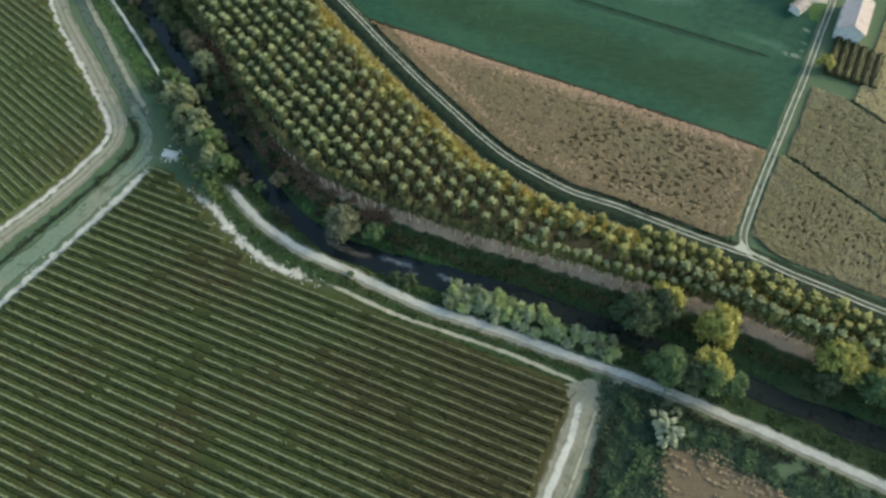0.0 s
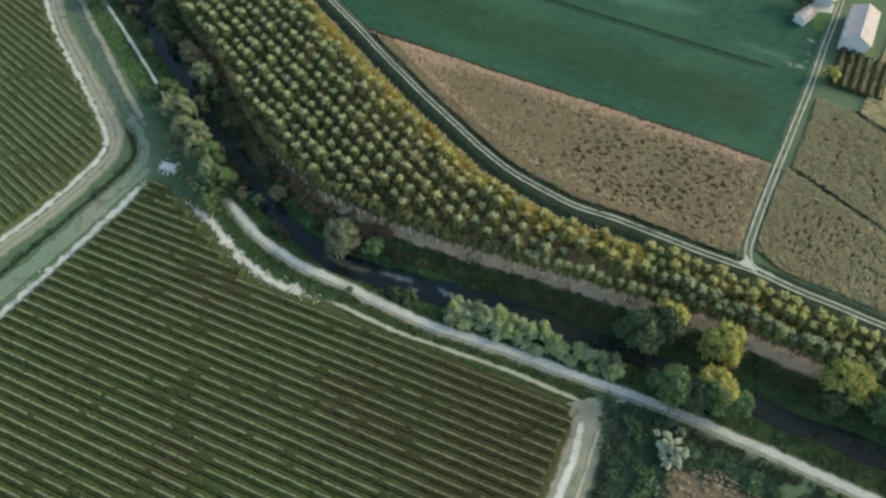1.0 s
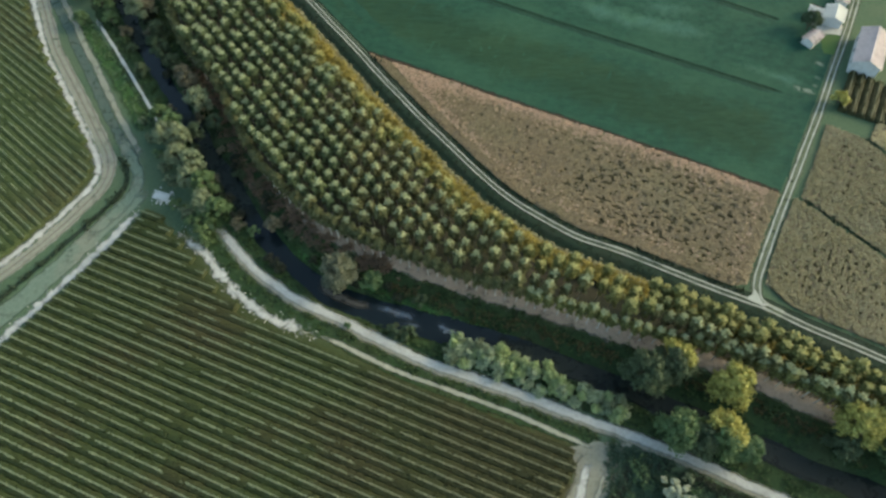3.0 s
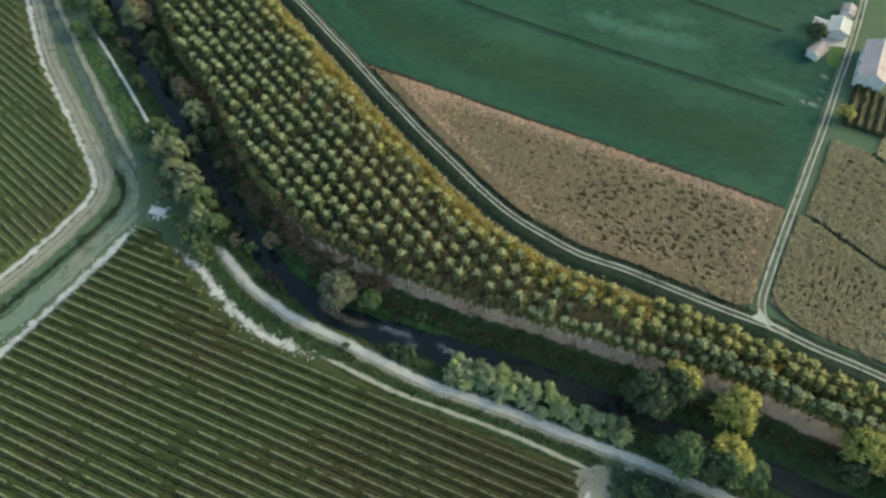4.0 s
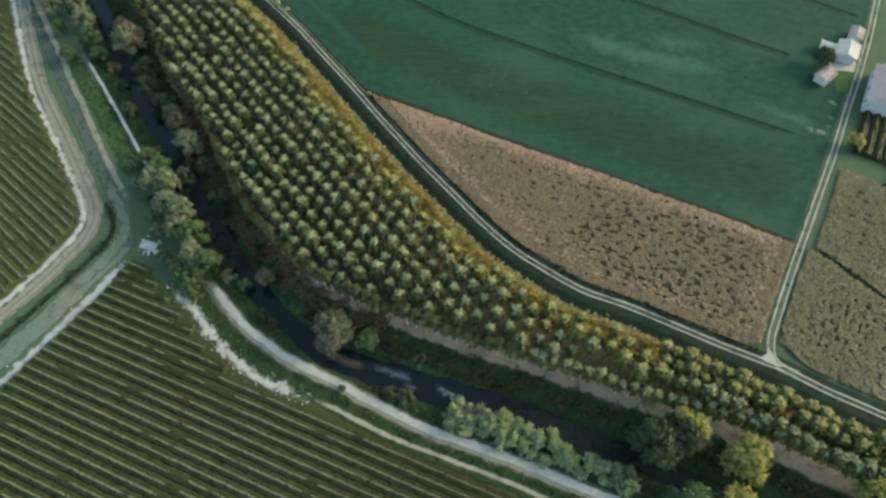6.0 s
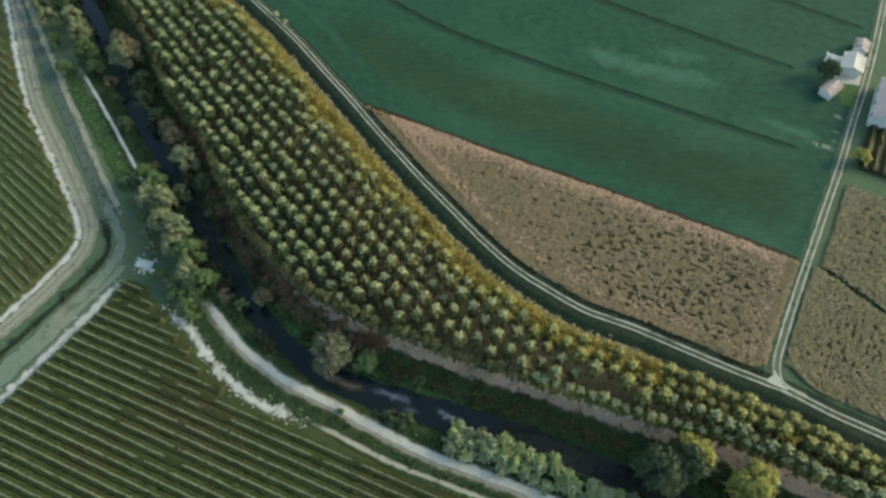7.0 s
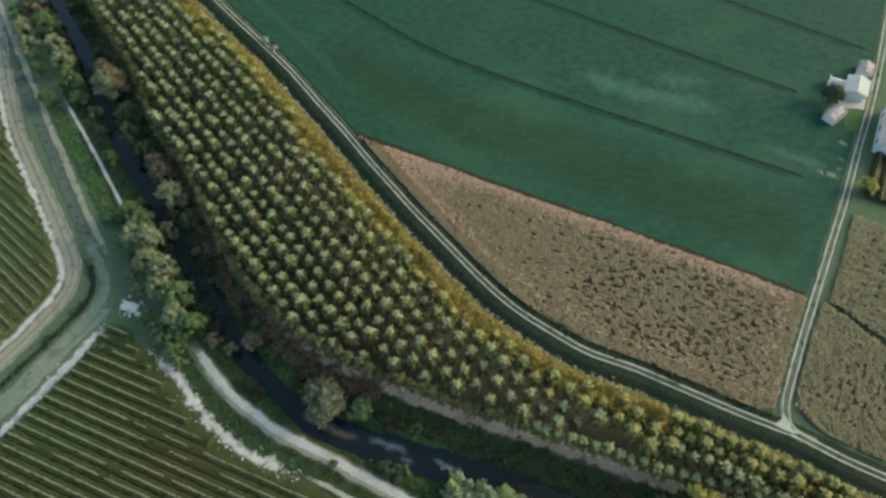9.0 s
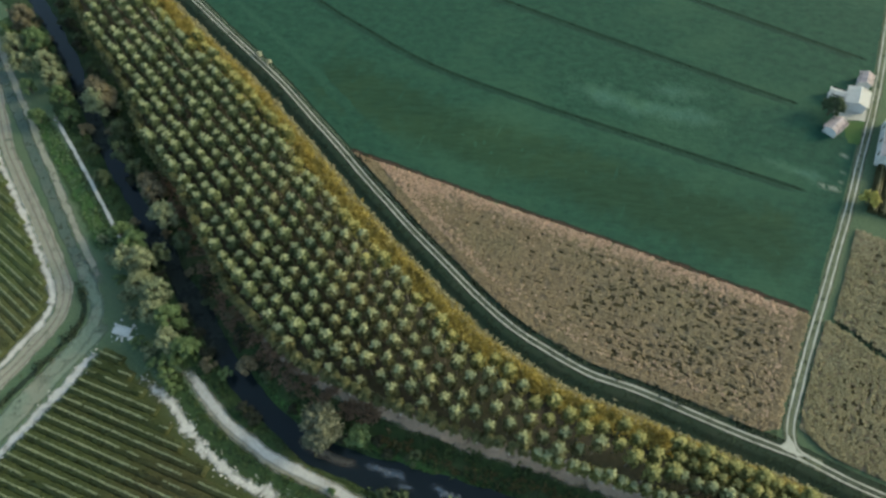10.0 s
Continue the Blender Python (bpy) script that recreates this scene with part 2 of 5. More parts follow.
BUSH_GREY = foliage("greyish willow scrub leaves", (0.130, 0.175, 0.106), (0.45, 0.515, 0.340), (0.40, 0.44, 0.26), 0.4)
WILLOW = foliage("grey willow leaves", (0.032, 0.044, 0.028), (0.215, 0.235, 0.165), (0.17, 0.17, 0.11), 0.3)
BUSH_WHITE = foliage("silver leaves", (0.25, 0.28, 0.20), (0.50, 0.53, 0.41), (0.42, 0.45, 0.33), 0.3)
VINE_LEAF = foliage("vine leaves", (0.032, 0.047, 0.012), (0.053, 0.071, 0.021), (0.056, 0.060, 0.020), 0.25, patch=(0.064, 0.051, 0.022), big=0.045, turned=(-30, 2, (0.043, 0.040, 0.013)))
VINE_WEST = foliage("fresh vine leaves", (0.050, 0.076, 0.022), (0.080, 0.110, 0.038), (0.075, 0.090, 0.032), 0.25, patch=(0.085, 0.080, 0.034), big=0.045)
VINE_LIT_TIP = foliage("pale vine shoots", (0.180, 0.218, 0.132), (0.262, 0.305, 0.190), (0.23, 0.250, 0.150), 0.4, turned=(-30, 2, (0.180, 0.168, 0.095)))
DRY_CROP = foliage("dry crop leaves", (0.254, 0.194, 0.116), (0.360, 0.280, 0.178), (0.295, 0.240, 0.142), 0.2, patch=(0.275, 0.240, 0.138), big=0.06)
GOLD_CROP = foliage("golden dry crop leaves", (0.40, 0.335, 0.18), (0.56, 0.48, 0.29), (0.46, 0.40, 0.22), 0.2)
PINK_CROP = foliage("bleached crop leaves", (0.44, 0.302, 0.212), (0.58, 0.418, 0.305), (0.50, 0.365, 0.255), 0.2)
GREEN_CROP = foliage("half dry crop leaves", (0.175, 0.155, 0.076), (0.325, 0.290, 0.176), (0.26, 0.232, 0.12), 0.2, patch=(0.32, 0.292, 0.195), big=0.07)
WEED = foliage("weeds", (0.018, 0.038, 0.013), (0.060, 0.100, 0.032), (0.07, 0.10, 0.032), 0.5)
BRAMBLE = foliage("dark brambles", (0.020, 0.046, 0.028), (0.064, 0.112, 0.070), (0.07, 0.10, 0.05), 0.5)
PALE_BRAMBLE = foliage("fresh weeds", (0.042, 0.088, 0.038), (0.125, 0.195, 0.095), (0.15, 0.20, 0.08), 0.5)
OCHRE_WEED = foliage("ochre undergrowth", (0.042, 0.035, 0.014), (0.120, 0.098, 0.040), (0.11, 0.085, 0.036), 0.5)
GOLD_WEED = foliage("golden scrub leaves", (0.150, 0.122, 0.026), (0.370, 0.312, 0.088), (0.32, 0.25, 0.065), 0.4)
STUBBLE = foliage("brown stubble", (0.17, 0.125, 0.078), (0.40, 0.315, 0.215), (0.32, 0.25, 0.16), 0.3)
DARK_WEED = foliage("dark weeds", (0.014, 0.030, 0.016), (0.040, 0.066, 0.032), (0.05, 0.06, 0.03), 0.5)

WATER = bpy.data.materials.new("river water")
WATER.use_nodes = True
wn, wk = WATER.node_tree.nodes, WATER.node_tree.links
wb = wn["Principled BSDF"]
wb.inputs["Base Color"].default_value, wb.inputs["Roughness"].default_value, wb.inputs["IOR"].default_value = (0.007, 0.012, 0.015, 1), 0.12, 1.33
ripple, rb = wn.new("ShaderNodeTexNoise"), wn.new("ShaderNodeBump")
ripple.inputs["Scale"].default_value, ripple.inputs["Detail"].default_value = 1.6, 4
rb.inputs["Strength"].default_value, rb.inputs["Distance"].default_value = 0.25, 0.15
wk.new(ripple.outputs["Fac"], rb.inputs["Height"])
wk.new(rb.outputs["Normal"], wb.inputs["Normal"])


# ---- mesh helpers ----
def mesh_of(name, verts, faces, material, smooth=False):
    me = bpy.data.meshes.new(name)
    me.from_pydata([tuple(map(float, v)) for v in verts], [], [tuple(map(int, f)) for f in faces])
    me.materials.append(material)
    if smooth:
        me.polygons.foreach_set("use_smooth", [True] * len(me.polygons))
    me.update()
    return me


def part(name, data, parent, label=""):
    ob = new(name, data)
    ob.parent = parent
    return tagged(ob, label)


def spline(points, step=1.0):
    """Points evenly spread along a smooth line through the given ones."""
    p = np.array(points, float)
    q = np.vstack([2 * p[0] - p[1], p, 2 * p[-1] - p[-2]])
    out = []
    for i in range(1, len(q) - 2):
        a, b, c, d = q[i - 1], q[i], q[i + 1], q[i + 2]
        m = max(2, int(np.linalg.norm(c - b) / step))
        s = np.linspace(0, 1, m, endpoint=False)[:, None]
        out.append(0.5 * (2 * b + (c - a) * s + (2 * a - 5 * b + 4 * c - d) * s ** 2 + (3 * b - a - 3 * c + d) * s ** 3))
    return np.vstack(out + [p[-1:]])


def side(line):
    """The unit normal to the left at each point of a line."""
    d = np.gradient(line, axis=0)
    d /= np.linalg.norm(d, axis=1)[:, None] + 1e-9
    return np.stack([-d[:, 1], d[:, 0]], 1)


def wobble(x, y, size, seed=0.0):
    return noise.noise(Vector((x / size + seed * 7.3, y / size - seed * 3.1, seed)))


def away(xy, line):
    """Distance of many places from a line, and the signed one (left is plus)."""
    xy = np.asarray(xy, float)
    best, sign = np.full(len(xy), 1e9), np.zeros(len(xy))
    nn = side(line)
    for i in range(0, len(xy), 4000):
        d = xy[i:i + 4000, None, :] - line[None]
        q = (d ** 2).sum(2)
        j = q.argmin(1)
        best[i:i + 4000] = np.sqrt(q[np.arange(len(j)), j])
        sign[i:i + 4000] = np.sign((d[np.arange(len(j)), j] * nn[j]).sum(1))
    return best, best * sign


def inside(xy, poly):
    xy, poly = np.asarray(xy, float), np.asarray(poly, float)
    hit = np.zeros(len(xy), bool)
    a, b = poly, np.roll(poly, -1, 0)
    for (x1, y1), (x2, y2) in zip(a, b):
        c = (y1 > xy[:, 1]) != (y2 > xy[:, 1])
        hit ^= c & (xy[:, 0] < (x2 - x1) * (xy[:, 1] - y1) / (y2 - y1 + 1e-12) + x1)
    return hit


RAGGED = {}


def ragged(material, amount):
    """The same ground cover, thinning out in tufts towards its edges."""
    if (material.name, amount) not in RAGGED:
        m = material.copy()
        m.name = material.name + " with ragged edge"
        n, k = m.node_tree.nodes, m.node_tree.links
        body = n["Principled BSDF"]
        cover, grain, co = n.new("ShaderNodeAttribute"), n.new("ShaderNodeTexNoise"), n.new("ShaderNodeTexCoord")
        cover.attribute_name = "cover"
        grain.inputs["Scale"].default_value, grain.inputs["Detail"].default_value, grain.inputs["Roughness"].default_value = 0.45, 9, 0.68
        k.new(co.outputs["Object"], grain.inputs["Vector"])
        add, cut = n.new("ShaderNodeMath"), n.new("ShaderNodeMapRange")
        k.new(cover.outputs["Fac"], add.inputs[0])
        spread = n.new("ShaderNodeMath")
        spread.operation = "MULTIPLY"
        spread.inputs[1].default_value = amount
        k.new(grain.outputs["Fac"], spread.inputs[0])
        k.new(spread.outputs["Value"], add.inputs[1])
        cut.inputs["From Min"].default_value, cut.inputs["From Max"].default_value = amount / 2 + 0.22, amount / 2 + 0.95
        k.new(add.outputs["Value"], cut.inputs["Value"])
        clear, both = n.new("ShaderNodeBsdfTransparent"), n.new("ShaderNodeMixShader")
        k.new(cut.outputs["Result"], both.inputs["Fac"])
        k.new(clear.outputs["BSDF"], both.inputs[1])
        k.new(body.outputs["BSDF"], both.inputs[2])
        k.new(both.outputs["Shader"], n["Material Output"].inputs["Surface"])
        RAGGED[material.name, amount] = m
    return RAGGED[material.name, amount]


def grown_into(over, under, amount):
    """One ground cover that passes into another in tufts towards its edges."""
    m = bpy.data.materials.new(over.name + " in " + under.name)
    m.use_nodes = True
    n, k = m.node_tree.nodes, m.node_tree.links
    b = n["Principled BSDF"]
    b.inputs["Roughness"].default_value, b.inputs["Specular IOR Level"].default_value = 0.9, 0.25
    top, grain = tone(n, k, *TONES[over.name])
    base = tone(n, k, *TONES[under.name])[0]
    cover, tufts, co = n.new("ShaderNodeAttribute"), n.new("ShaderNodeTexNoise"), n.new("ShaderNodeTexCoord")
    cover.attribute_name = "cover"
    tufts.inputs["Scale"].default_value, tufts.inputs["Detail"].default_value, tufts.inputs["Roughness"].default_value = 0.22, 8, 0.62
    k.new(co.outputs["Object"], tufts.inputs["Vector"])
    add, spread, cut, mix = n.new("ShaderNodeMath"), n.new("ShaderNodeMath"), n.new("ShaderNodeMapRange"), n.new("ShaderNodeMix")
    spread.operation = "MULTIPLY"
    spread.inputs[1].default_value = amount
    k.new(tufts.outputs["Fac"], spread.inputs[0])
    k.new(cover.outputs["Fac"], add.inputs[0])
    k.new(spread.outputs["Value"], add.inputs[1])
    cut.inputs["From Min"].default_value, cut.inputs["From Max"].default_value = amount / 2 + 0.12, amount / 2 + 1.0
    k.new(add.outputs["Value"], cut.inputs["Value"])
    mix.data_type = "RGBA"
    k.new(cut.outputs["Result"], mix.inputs["Factor"])
    k.new(base, mix.inputs["A"])
    k.new(top, mix.inputs["B"])
    k.new(mix.outputs["Result"], b.inputs["Base Color"])
    bp = n.new("ShaderNodeBump")
    bp.inputs["Strength"].default_value, bp.inputs["Distance"].default_value = 0.4, TONES[under.name][3] * 0.3
    k.new(grain, bp.inputs["Height"])
    k.new(bp.outputs["Normal"], b.inputs["Normal"])
    return m


def ribbon(name, line, left, right, z, material, rag=0.25, seed=1.0, crown=0.0, cells=4, feather=0.5, taper=(0, 0), tufts=2.5, under=None):
    """A strip along a line, from that far to its left to that far to its right (minus: still on the left), thinning out over the feather's width at its edges and over the taper's length at its ends."""
    nn = side(line)
    far = np.concatenate([[0], np.cumsum(np.linalg.norm(np.diff(line, axis=0), axis=1))])
    width = left + right
    e = min(0.45, feather / width) if feather else 0.0
    share = [0.0] + list(np.linspace(e, 1 - e, max(2, cells - 1))) + [1.0] if feather else list(np.linspace(0, 1, cells + 1))
    verts, faces, cover, k = [], [], [], len(share)
    for i, (p, s) in enumerate(zip(line, nn)):
        a = left + rag * (wobble(p[0], p[1], 1.6, seed) + wobble(p[0], p[1], 6, seed + 2))
        b = -right + rag * (wobble(p[0], p[1], 1.6, seed + 5) + wobble(p[0], p[1], 6, seed + 7))
        end = min(1.0, far[i] / taper[0] if taper[0] else 1.0, (far[-1] - far[i]) / taper[1] if taper[1] else 1.0)
        for f in share:
            o = a + (b - a) * f
            verts.append((*(p + s * o), z + crown * math.sin(math.pi * f) + 0.02 * wobble(p[0] + o, p[1], 0.8, seed)))
            cover.append(end * (0.0 if f in (0.0, 1.0) else 1.0))
        if i:
            r, q = i * k, (i - 1) * k
            faces += [(q + c, q + c + 1, r + c + 1, r + c) for c in range(k - 1)]
    me = mesh_of(name, verts, faces, grown_into(material, under, tufts) if under else ragged(material, tufts) if feather else material, True)
    if feather:
        me.attributes.new("cover", "FLOAT", "POINT").data.foreach_set("value", np.array(cover, "f"))
    return me


def sheet(name, poly, z, material, rag=0.4, seed=3.0):
    """A flat piece of ground with uneven edges."""
    p = np.array(poly + poly[:1], float)
    out = []
    for a, b in zip(p[:-1], p[1:]):
        m = max(1, int(np.linalg.norm(b - a) / 1.2))
        out += [a + (b - a) * f for f in np.arange(m) / m]
    out = [(x + rag * wobble(x, y, 2.2, seed), y + rag * wobble(x, y, 2.2, seed + 4), z) for x, y in out]
    bm = bmesh.new()
    bm.faces.new([bm.verts.new(v) for v in out])
    bmesh.ops.triangulate(bm, faces=bm.faces[:])
    bmesh.ops.recalc_face_normals(bm, faces=bm.faces[:])
    if sum(f.normal.z for f in bm.faces) < 0:
        bmesh.ops.reverse_faces(bm, faces=bm.faces[:])
    me = bpy.data.meshes.new(name)
    bm.to_mesh(me)
    bm.free()
    me.materials.append(material)
    return me


def leaf_mesh(name, centres, normals, sizes, material, rng, long=1.5):
    """Many small bent leaves or leaf clumps, each an island of two faces."""
    c, nrm = np.asarray(centres, float), np.asarray(normals, float)
    m = len(c)
    nrm = nrm + rng.normal(0, 0.55, (m, 3))
    nrm /= np.linalg.norm(nrm, axis=1)[:, None] + 1e-9
    t = np.cross(nrm, rng.normal(0, 1, (m, 3)))
    t /= np.linalg.norm(t, axis=1)[:, None] + 1e-9
    s = np.cross(nrm, t)
    h = np.broadcast_to(np.asarray(sizes, float), (m,))[:, None] * rng.uniform(0.7, 1.3, (m, 1)) / 2
    droop = nrm * h * 0.45
    v = np.stack([c - t * h * long - droop, c + s * h, c + t * h * long - droop, c - s * h], 1).reshape(-1, 3)
    i = np.arange(m) * 4
    f = np.concatenate([np.stack([i, i + 1, i + 3], 1), np.stack([i + 1, i + 2, i + 3], 1)])
    return mesh_of(name, v, f, material)


def limb(verts, faces, a, b, r0, r1, n=5):
    """A tapered round bar between two places."""
    a, b = np.array(a, float), np.array(b, float)
    d = (b - a) / (np.linalg.norm(b - a) + 1e-9)
    u = np.cross(d, (0.3, 0.9, 0.2))
    u /= np.linalg.norm(u)
    w = np.cross(d, u)
    k = len(verts)
    for e, r in ((a, r0), (b, r1)):
        verts += [e + r * (u * math.cos(q) + w * math.sin(q)) for q in np.arange(n) * 2 * math.pi / n]
    faces += [(k + j, k + (j + 1) % n, k + n + (j + 1) % n, k + n + j) for j in range(n)]
    faces.append(tuple(range(k + 2 * n - 1, k + n - 1, -1)))


# ---- lines of the plan ----
RIVER = spline([(-134, 205), (-118, 184), (-104.8, 163), (-95, 145), (-87, 130.5), (-76, 113), (-64, 95), (-53.2, 79), (-45.5, 67.5), (-37.3, 57.5), (-28.4, 49.5), (-18.5, 44.5), (-8.4, 41), (2.2, 37.6), (16, 33), (32, 27), (48, 19.5), (60, 13.3), (66, 10.2), (76, 5.3), (85, 1.1), (110, -10), (160, -30)])
TRACK = spline([(-96, 216), (-70.3, 184.9), (-59.8, 172.1), (-49.4, 159.7), (-40.1, 148.2), (-31.6, 136.3), (-23.6, 125.3), (-16.2, 114.5), (-9.2, 104.8), (-4.5, 98.4), (3.6, 88.1), (10.1, 79.9), (16.5, 72.8), (22.9, 67.5), (31.9, 61.2), (38.4, 58.3), (44.4, 55.6), (55.6, 49.7), (62.3, 46.3), (68.3, 43.5), (73.0, 41.2), (79.6, 37.0), (85.1, 34.0), (90.6, 31.0), (95.9, 28.0), (125, 12.5), (165, -9)])
SIDE_ROAD = spline([(75.2, 40.0), (72.8, 41.5), (71.1, 43.2), (70.9, 45.4), (71.8, 48.6), (74.8, 54.0), (80, 63), (85.6, 72.2), (93.2, 84.7), (102.4, 99.8), (111.8, 116.2), (119, 128.4), (127, 143), (136, 160.6), (152, 192)])
PATH_SOUTH = spline([(-55.2, 67.8), (-53.5, 65.5), (-48.2, 58.8), (-41.9, 52.3), (-33.1, 45.95), (-22.2, 40.4), (-13.3, 35.3), (-3.4, 30.3), (5.3, 27.1), (13.9, 23.8), (25.7, 18.9), (37.2, 14.2), (48.2, 9.4), (58.6, 4.3), (68.6, -0.8), (78.2, -5.8), (84.5, -9.1), (110, -23), (150, -45)])
PATH_NORTH = spline([(-104, 142.0), (-98.8, 134.6), (-90.6, 122.6), (-84, 112.6), (-77, 101.8), (-74.6, 98)])
FLOOD_WEST = [(-118, 203), (-109.8, 188.4), (-97.1, 165.1), (-82.6, 144.2), (-72, 122.4), (-60.6, 107.5), (-52.3, 91.5), (-43.6, 77.6), (-32, 65.5), (-22.5, 59), (-9.5, 52.8), (8.4, 45.5), (24.6, 39.8), (39.2, 34.3), (58, 26.9), (77.4, 16.7), (91, 8.5), (118, -6)]
FLOOD_EAST = [(-95, 208), (-76.9, 186.9), (-49.1, 152.5), (-29.8, 127.7), (-15.8, 108.7), (-3.3, 91.8), (7.8, 75.4), (15.9, 66.8), (27.3, 60), (43.9, 52.4), (59.3, 44.4), (75.2, 34.8), (95, 24), (125, 8)]
WEST_LINE = spline(FLOOD_WEST)
CHANNEL = spline([(-140, 187), (-122.6, 157.5), (-109, 135), (-97.3, 115.4), (-86.8, 98), (-76.5, 82.5)])
DITCH = spline([(-135, 0), (-118, 23), (-102.8, 43.4), (-93.3, 56.1), (-83.1, 70.4), (-79.2, 77.4), (-79.6, 82), (-82, 87)])
GREEN_STRIP = spline([(-135, -10), (-118, 15), (-101.2, 38.7), (-91.7, 50.8), (-81.9, 65.1), (-73.5, 77.5)])
FARM_TRACK = spline([(-137, 178), (-116.2, 132.5), (-109.2, 120.2), (-99.9, 105.8), (-92.7, 94.3), (-87.6, 85.5), (-87.3, 79), (-90.8, 72.2), (-95.7, 64.8), (-100.7, 58.4), (-105.8, 52.4), (-124, 30), (-150, 0)])
VINE_EDGE = spline([(-125, -3), (-99.4, 32.9), (-90.3, 45.5), (-80.5, 59.6), (-73.8, 70.5)])
HEADLAND = spline([(31.0, 10.2), (27.2, 1.2), (21.4, -10), (12, -28)])


# ---- ground ----
def ease(v, a, b):
    f = np.clip((v - a) / (b - a), 0, 1)
    return f * f * (3 - 2 * f)


gx = np.concatenate([[-2600, -900, -350, -200], np.arange(-150, 170.1, 1.0), [220, 380, 900, 2600]])
gy = np.concatenate([[-2600, -900, -250, -80], np.arange(-40, 215.1, 1.0), [260, 420, 900, 2600]])
gxx, gyy = np.meshgrid(gx, gy)
flat = np.stack([gxx.ravel(), gyy.ravel()], 1)
d_river = away(flat, RIVER)[0]
d_track = away(flat, TRACK)[1]
wob = np.array([wobble(x, y, 5, 1.5) for x, y in flat])
near_in = (np.abs(flat[:, 0]) < 175) & (flat[:, 1] > -45) & (flat[:, 1] < 220)


def bed(d, x, w_):
    """Depth of the river bed: narrow upstream, wider at the riffles."""
    return -1.7 * (1 - ease(d + 0.9 * w_ - 1.1 * ease(x, -34, -14) * (1 - ease(x, 12, 30)), 0.9, 4.5))


gz = bed(d_river, flat[:, 0], wob) - 0.55 * (1 - ease(np.abs(d_track + 4.6), 0.3, 2.4))
gz -= 0.25 * (1 - ease(d_river, 6.0, 7.5)) + 0.12 * (1 - ease(np.abs(d_track + 4.3), 1.6, 2.6))
gz = np.where(near_in, gz, 0)
w, h = len(gx), len(gy)
gi = (np.arange(h - 1)[:, None] * w + np.arange(w - 1)[None]).ravel()
ground = new("ground", mesh_of("ground", np.column_stack([flat, gz]), np.stack([gi, gi + 1, gi + w + 1, gi + w], 1), GRASS, True))
tagged(ground, "flat green farmland grass around the river and fields", "ground", kind="structure")


def setting(name, me, label, category):
    return tagged(new(name, me), label, category, kind="structure")


def draped(me, lift):
    """Lays a mesh on the ground's shape."""
    co = np.array([v.co[:] for v in me.vertices])
    dr, dt = away(co[:, :2], RIVER)[0], away(co[:, :2], TRACK)[1]
    wb_ = np.array([wobble(x, y, 5, 1.5) for x, y in co[:, :2]])
    z = bed(dr, co[:, 0], wb_) - 0.55 * (1 - ease(np.abs(dt + 4.6), 0.3, 2.4))
    co[:, 2] = z + lift
    me.vertices.foreach_set("co", co.ravel())
    me.update()
    return me


setting("water", ribbon("water", RIVER, 4.2, 4.2, -1.15, WATER, rag=0, feather=0), "dark blue slow river water", "river")
# flat dark sheets laid on the water paint its shaded stretches
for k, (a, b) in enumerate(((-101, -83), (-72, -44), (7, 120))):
    shade_line = RIVER[(RIVER[:, 0] > a) & (RIVER[:, 0] < b)]
    setting("water_weed", ribbon("water_weed", shade_line, 3.4, 3.4, -1.135, WATER_SHADE, rag=0.5, seed=80 + k, feather=1.6, taper=(9, 9), tufts=2.5), "dark sheet painting the shade on the river water", "water")
# the shade along the river is put into this dark grass tone
setting("river_bank", draped(ribbon("river_bank", RIVER, 11, 9, 0, BANK_GRASS, rag=0.8, cells=26, feather=1.0), 0.03), "grass on the river banks with their shade in its tone", "bank")
# a brighter grass tone paints the sunny stretch of the bank
lush = WEST_LINE[(WEST_LINE[:, 0] > -36) & (WEST_LINE[:, 0] < 26)]
setting("lush_bank", draped(ribbon("lush_bank", lush, -4.6, 8.6, 0, LUSH_SUNNY_GRASS, rag=0.6, seed=19, cells=10, feather=1.6, taper=(12, 26), tufts=3), 0.055), "grass in a sunlit tone on the bank below the poplars", "bank")
off_track = TRACK - side(TRACK) * 6.6
floor_edge = [tuple(off_track[np.argmin(((TRACK - np.array(p)) ** 2).sum(1))]) for p in FLOOD_EAST]
setting("plantation_floor", sheet("plantation_floor", FLOOD_WEST + floor_edge[::-1], 0.06, LITTER, rag=0.7), "brown soil and leaf litter under the poplars", "soil")
setting("foot_strip", ribbon("foot_strip", WEST_LINE[WEST_LINE[:, 0] > -46], 4.2, 1.3, 0.085, FOOT_STRIP, rag=0.5, seed=15, feather=1.3, taper=(16, 0)), "pale dry strip at the foot of the poplars", "verge")
setting("straw_verge", ribbon("straw_verge", TRACK, -4.9, 10.0, 0.085, STRAW, rag=0.35, feather=0.5), "strip of dry straw-coloured grass beside the poplars", "verge")
setting("field_verge", ribbon("field_verge", TRACK, 2.5, -0.9, 0.08, DITCH_GRASS, rag=0.15, feather=0.35), "narrow dark edge strip between track and fields", "verge")
setting("ditch_verge", draped(ribbon("ditch_verge", TRACK, -0.8, 5.4, 0, DITCH_GRASS, rag=0.2, cells=12, feather=0.35), 0.025), "dark grassy ditch between poplars and farm track", "ditch")

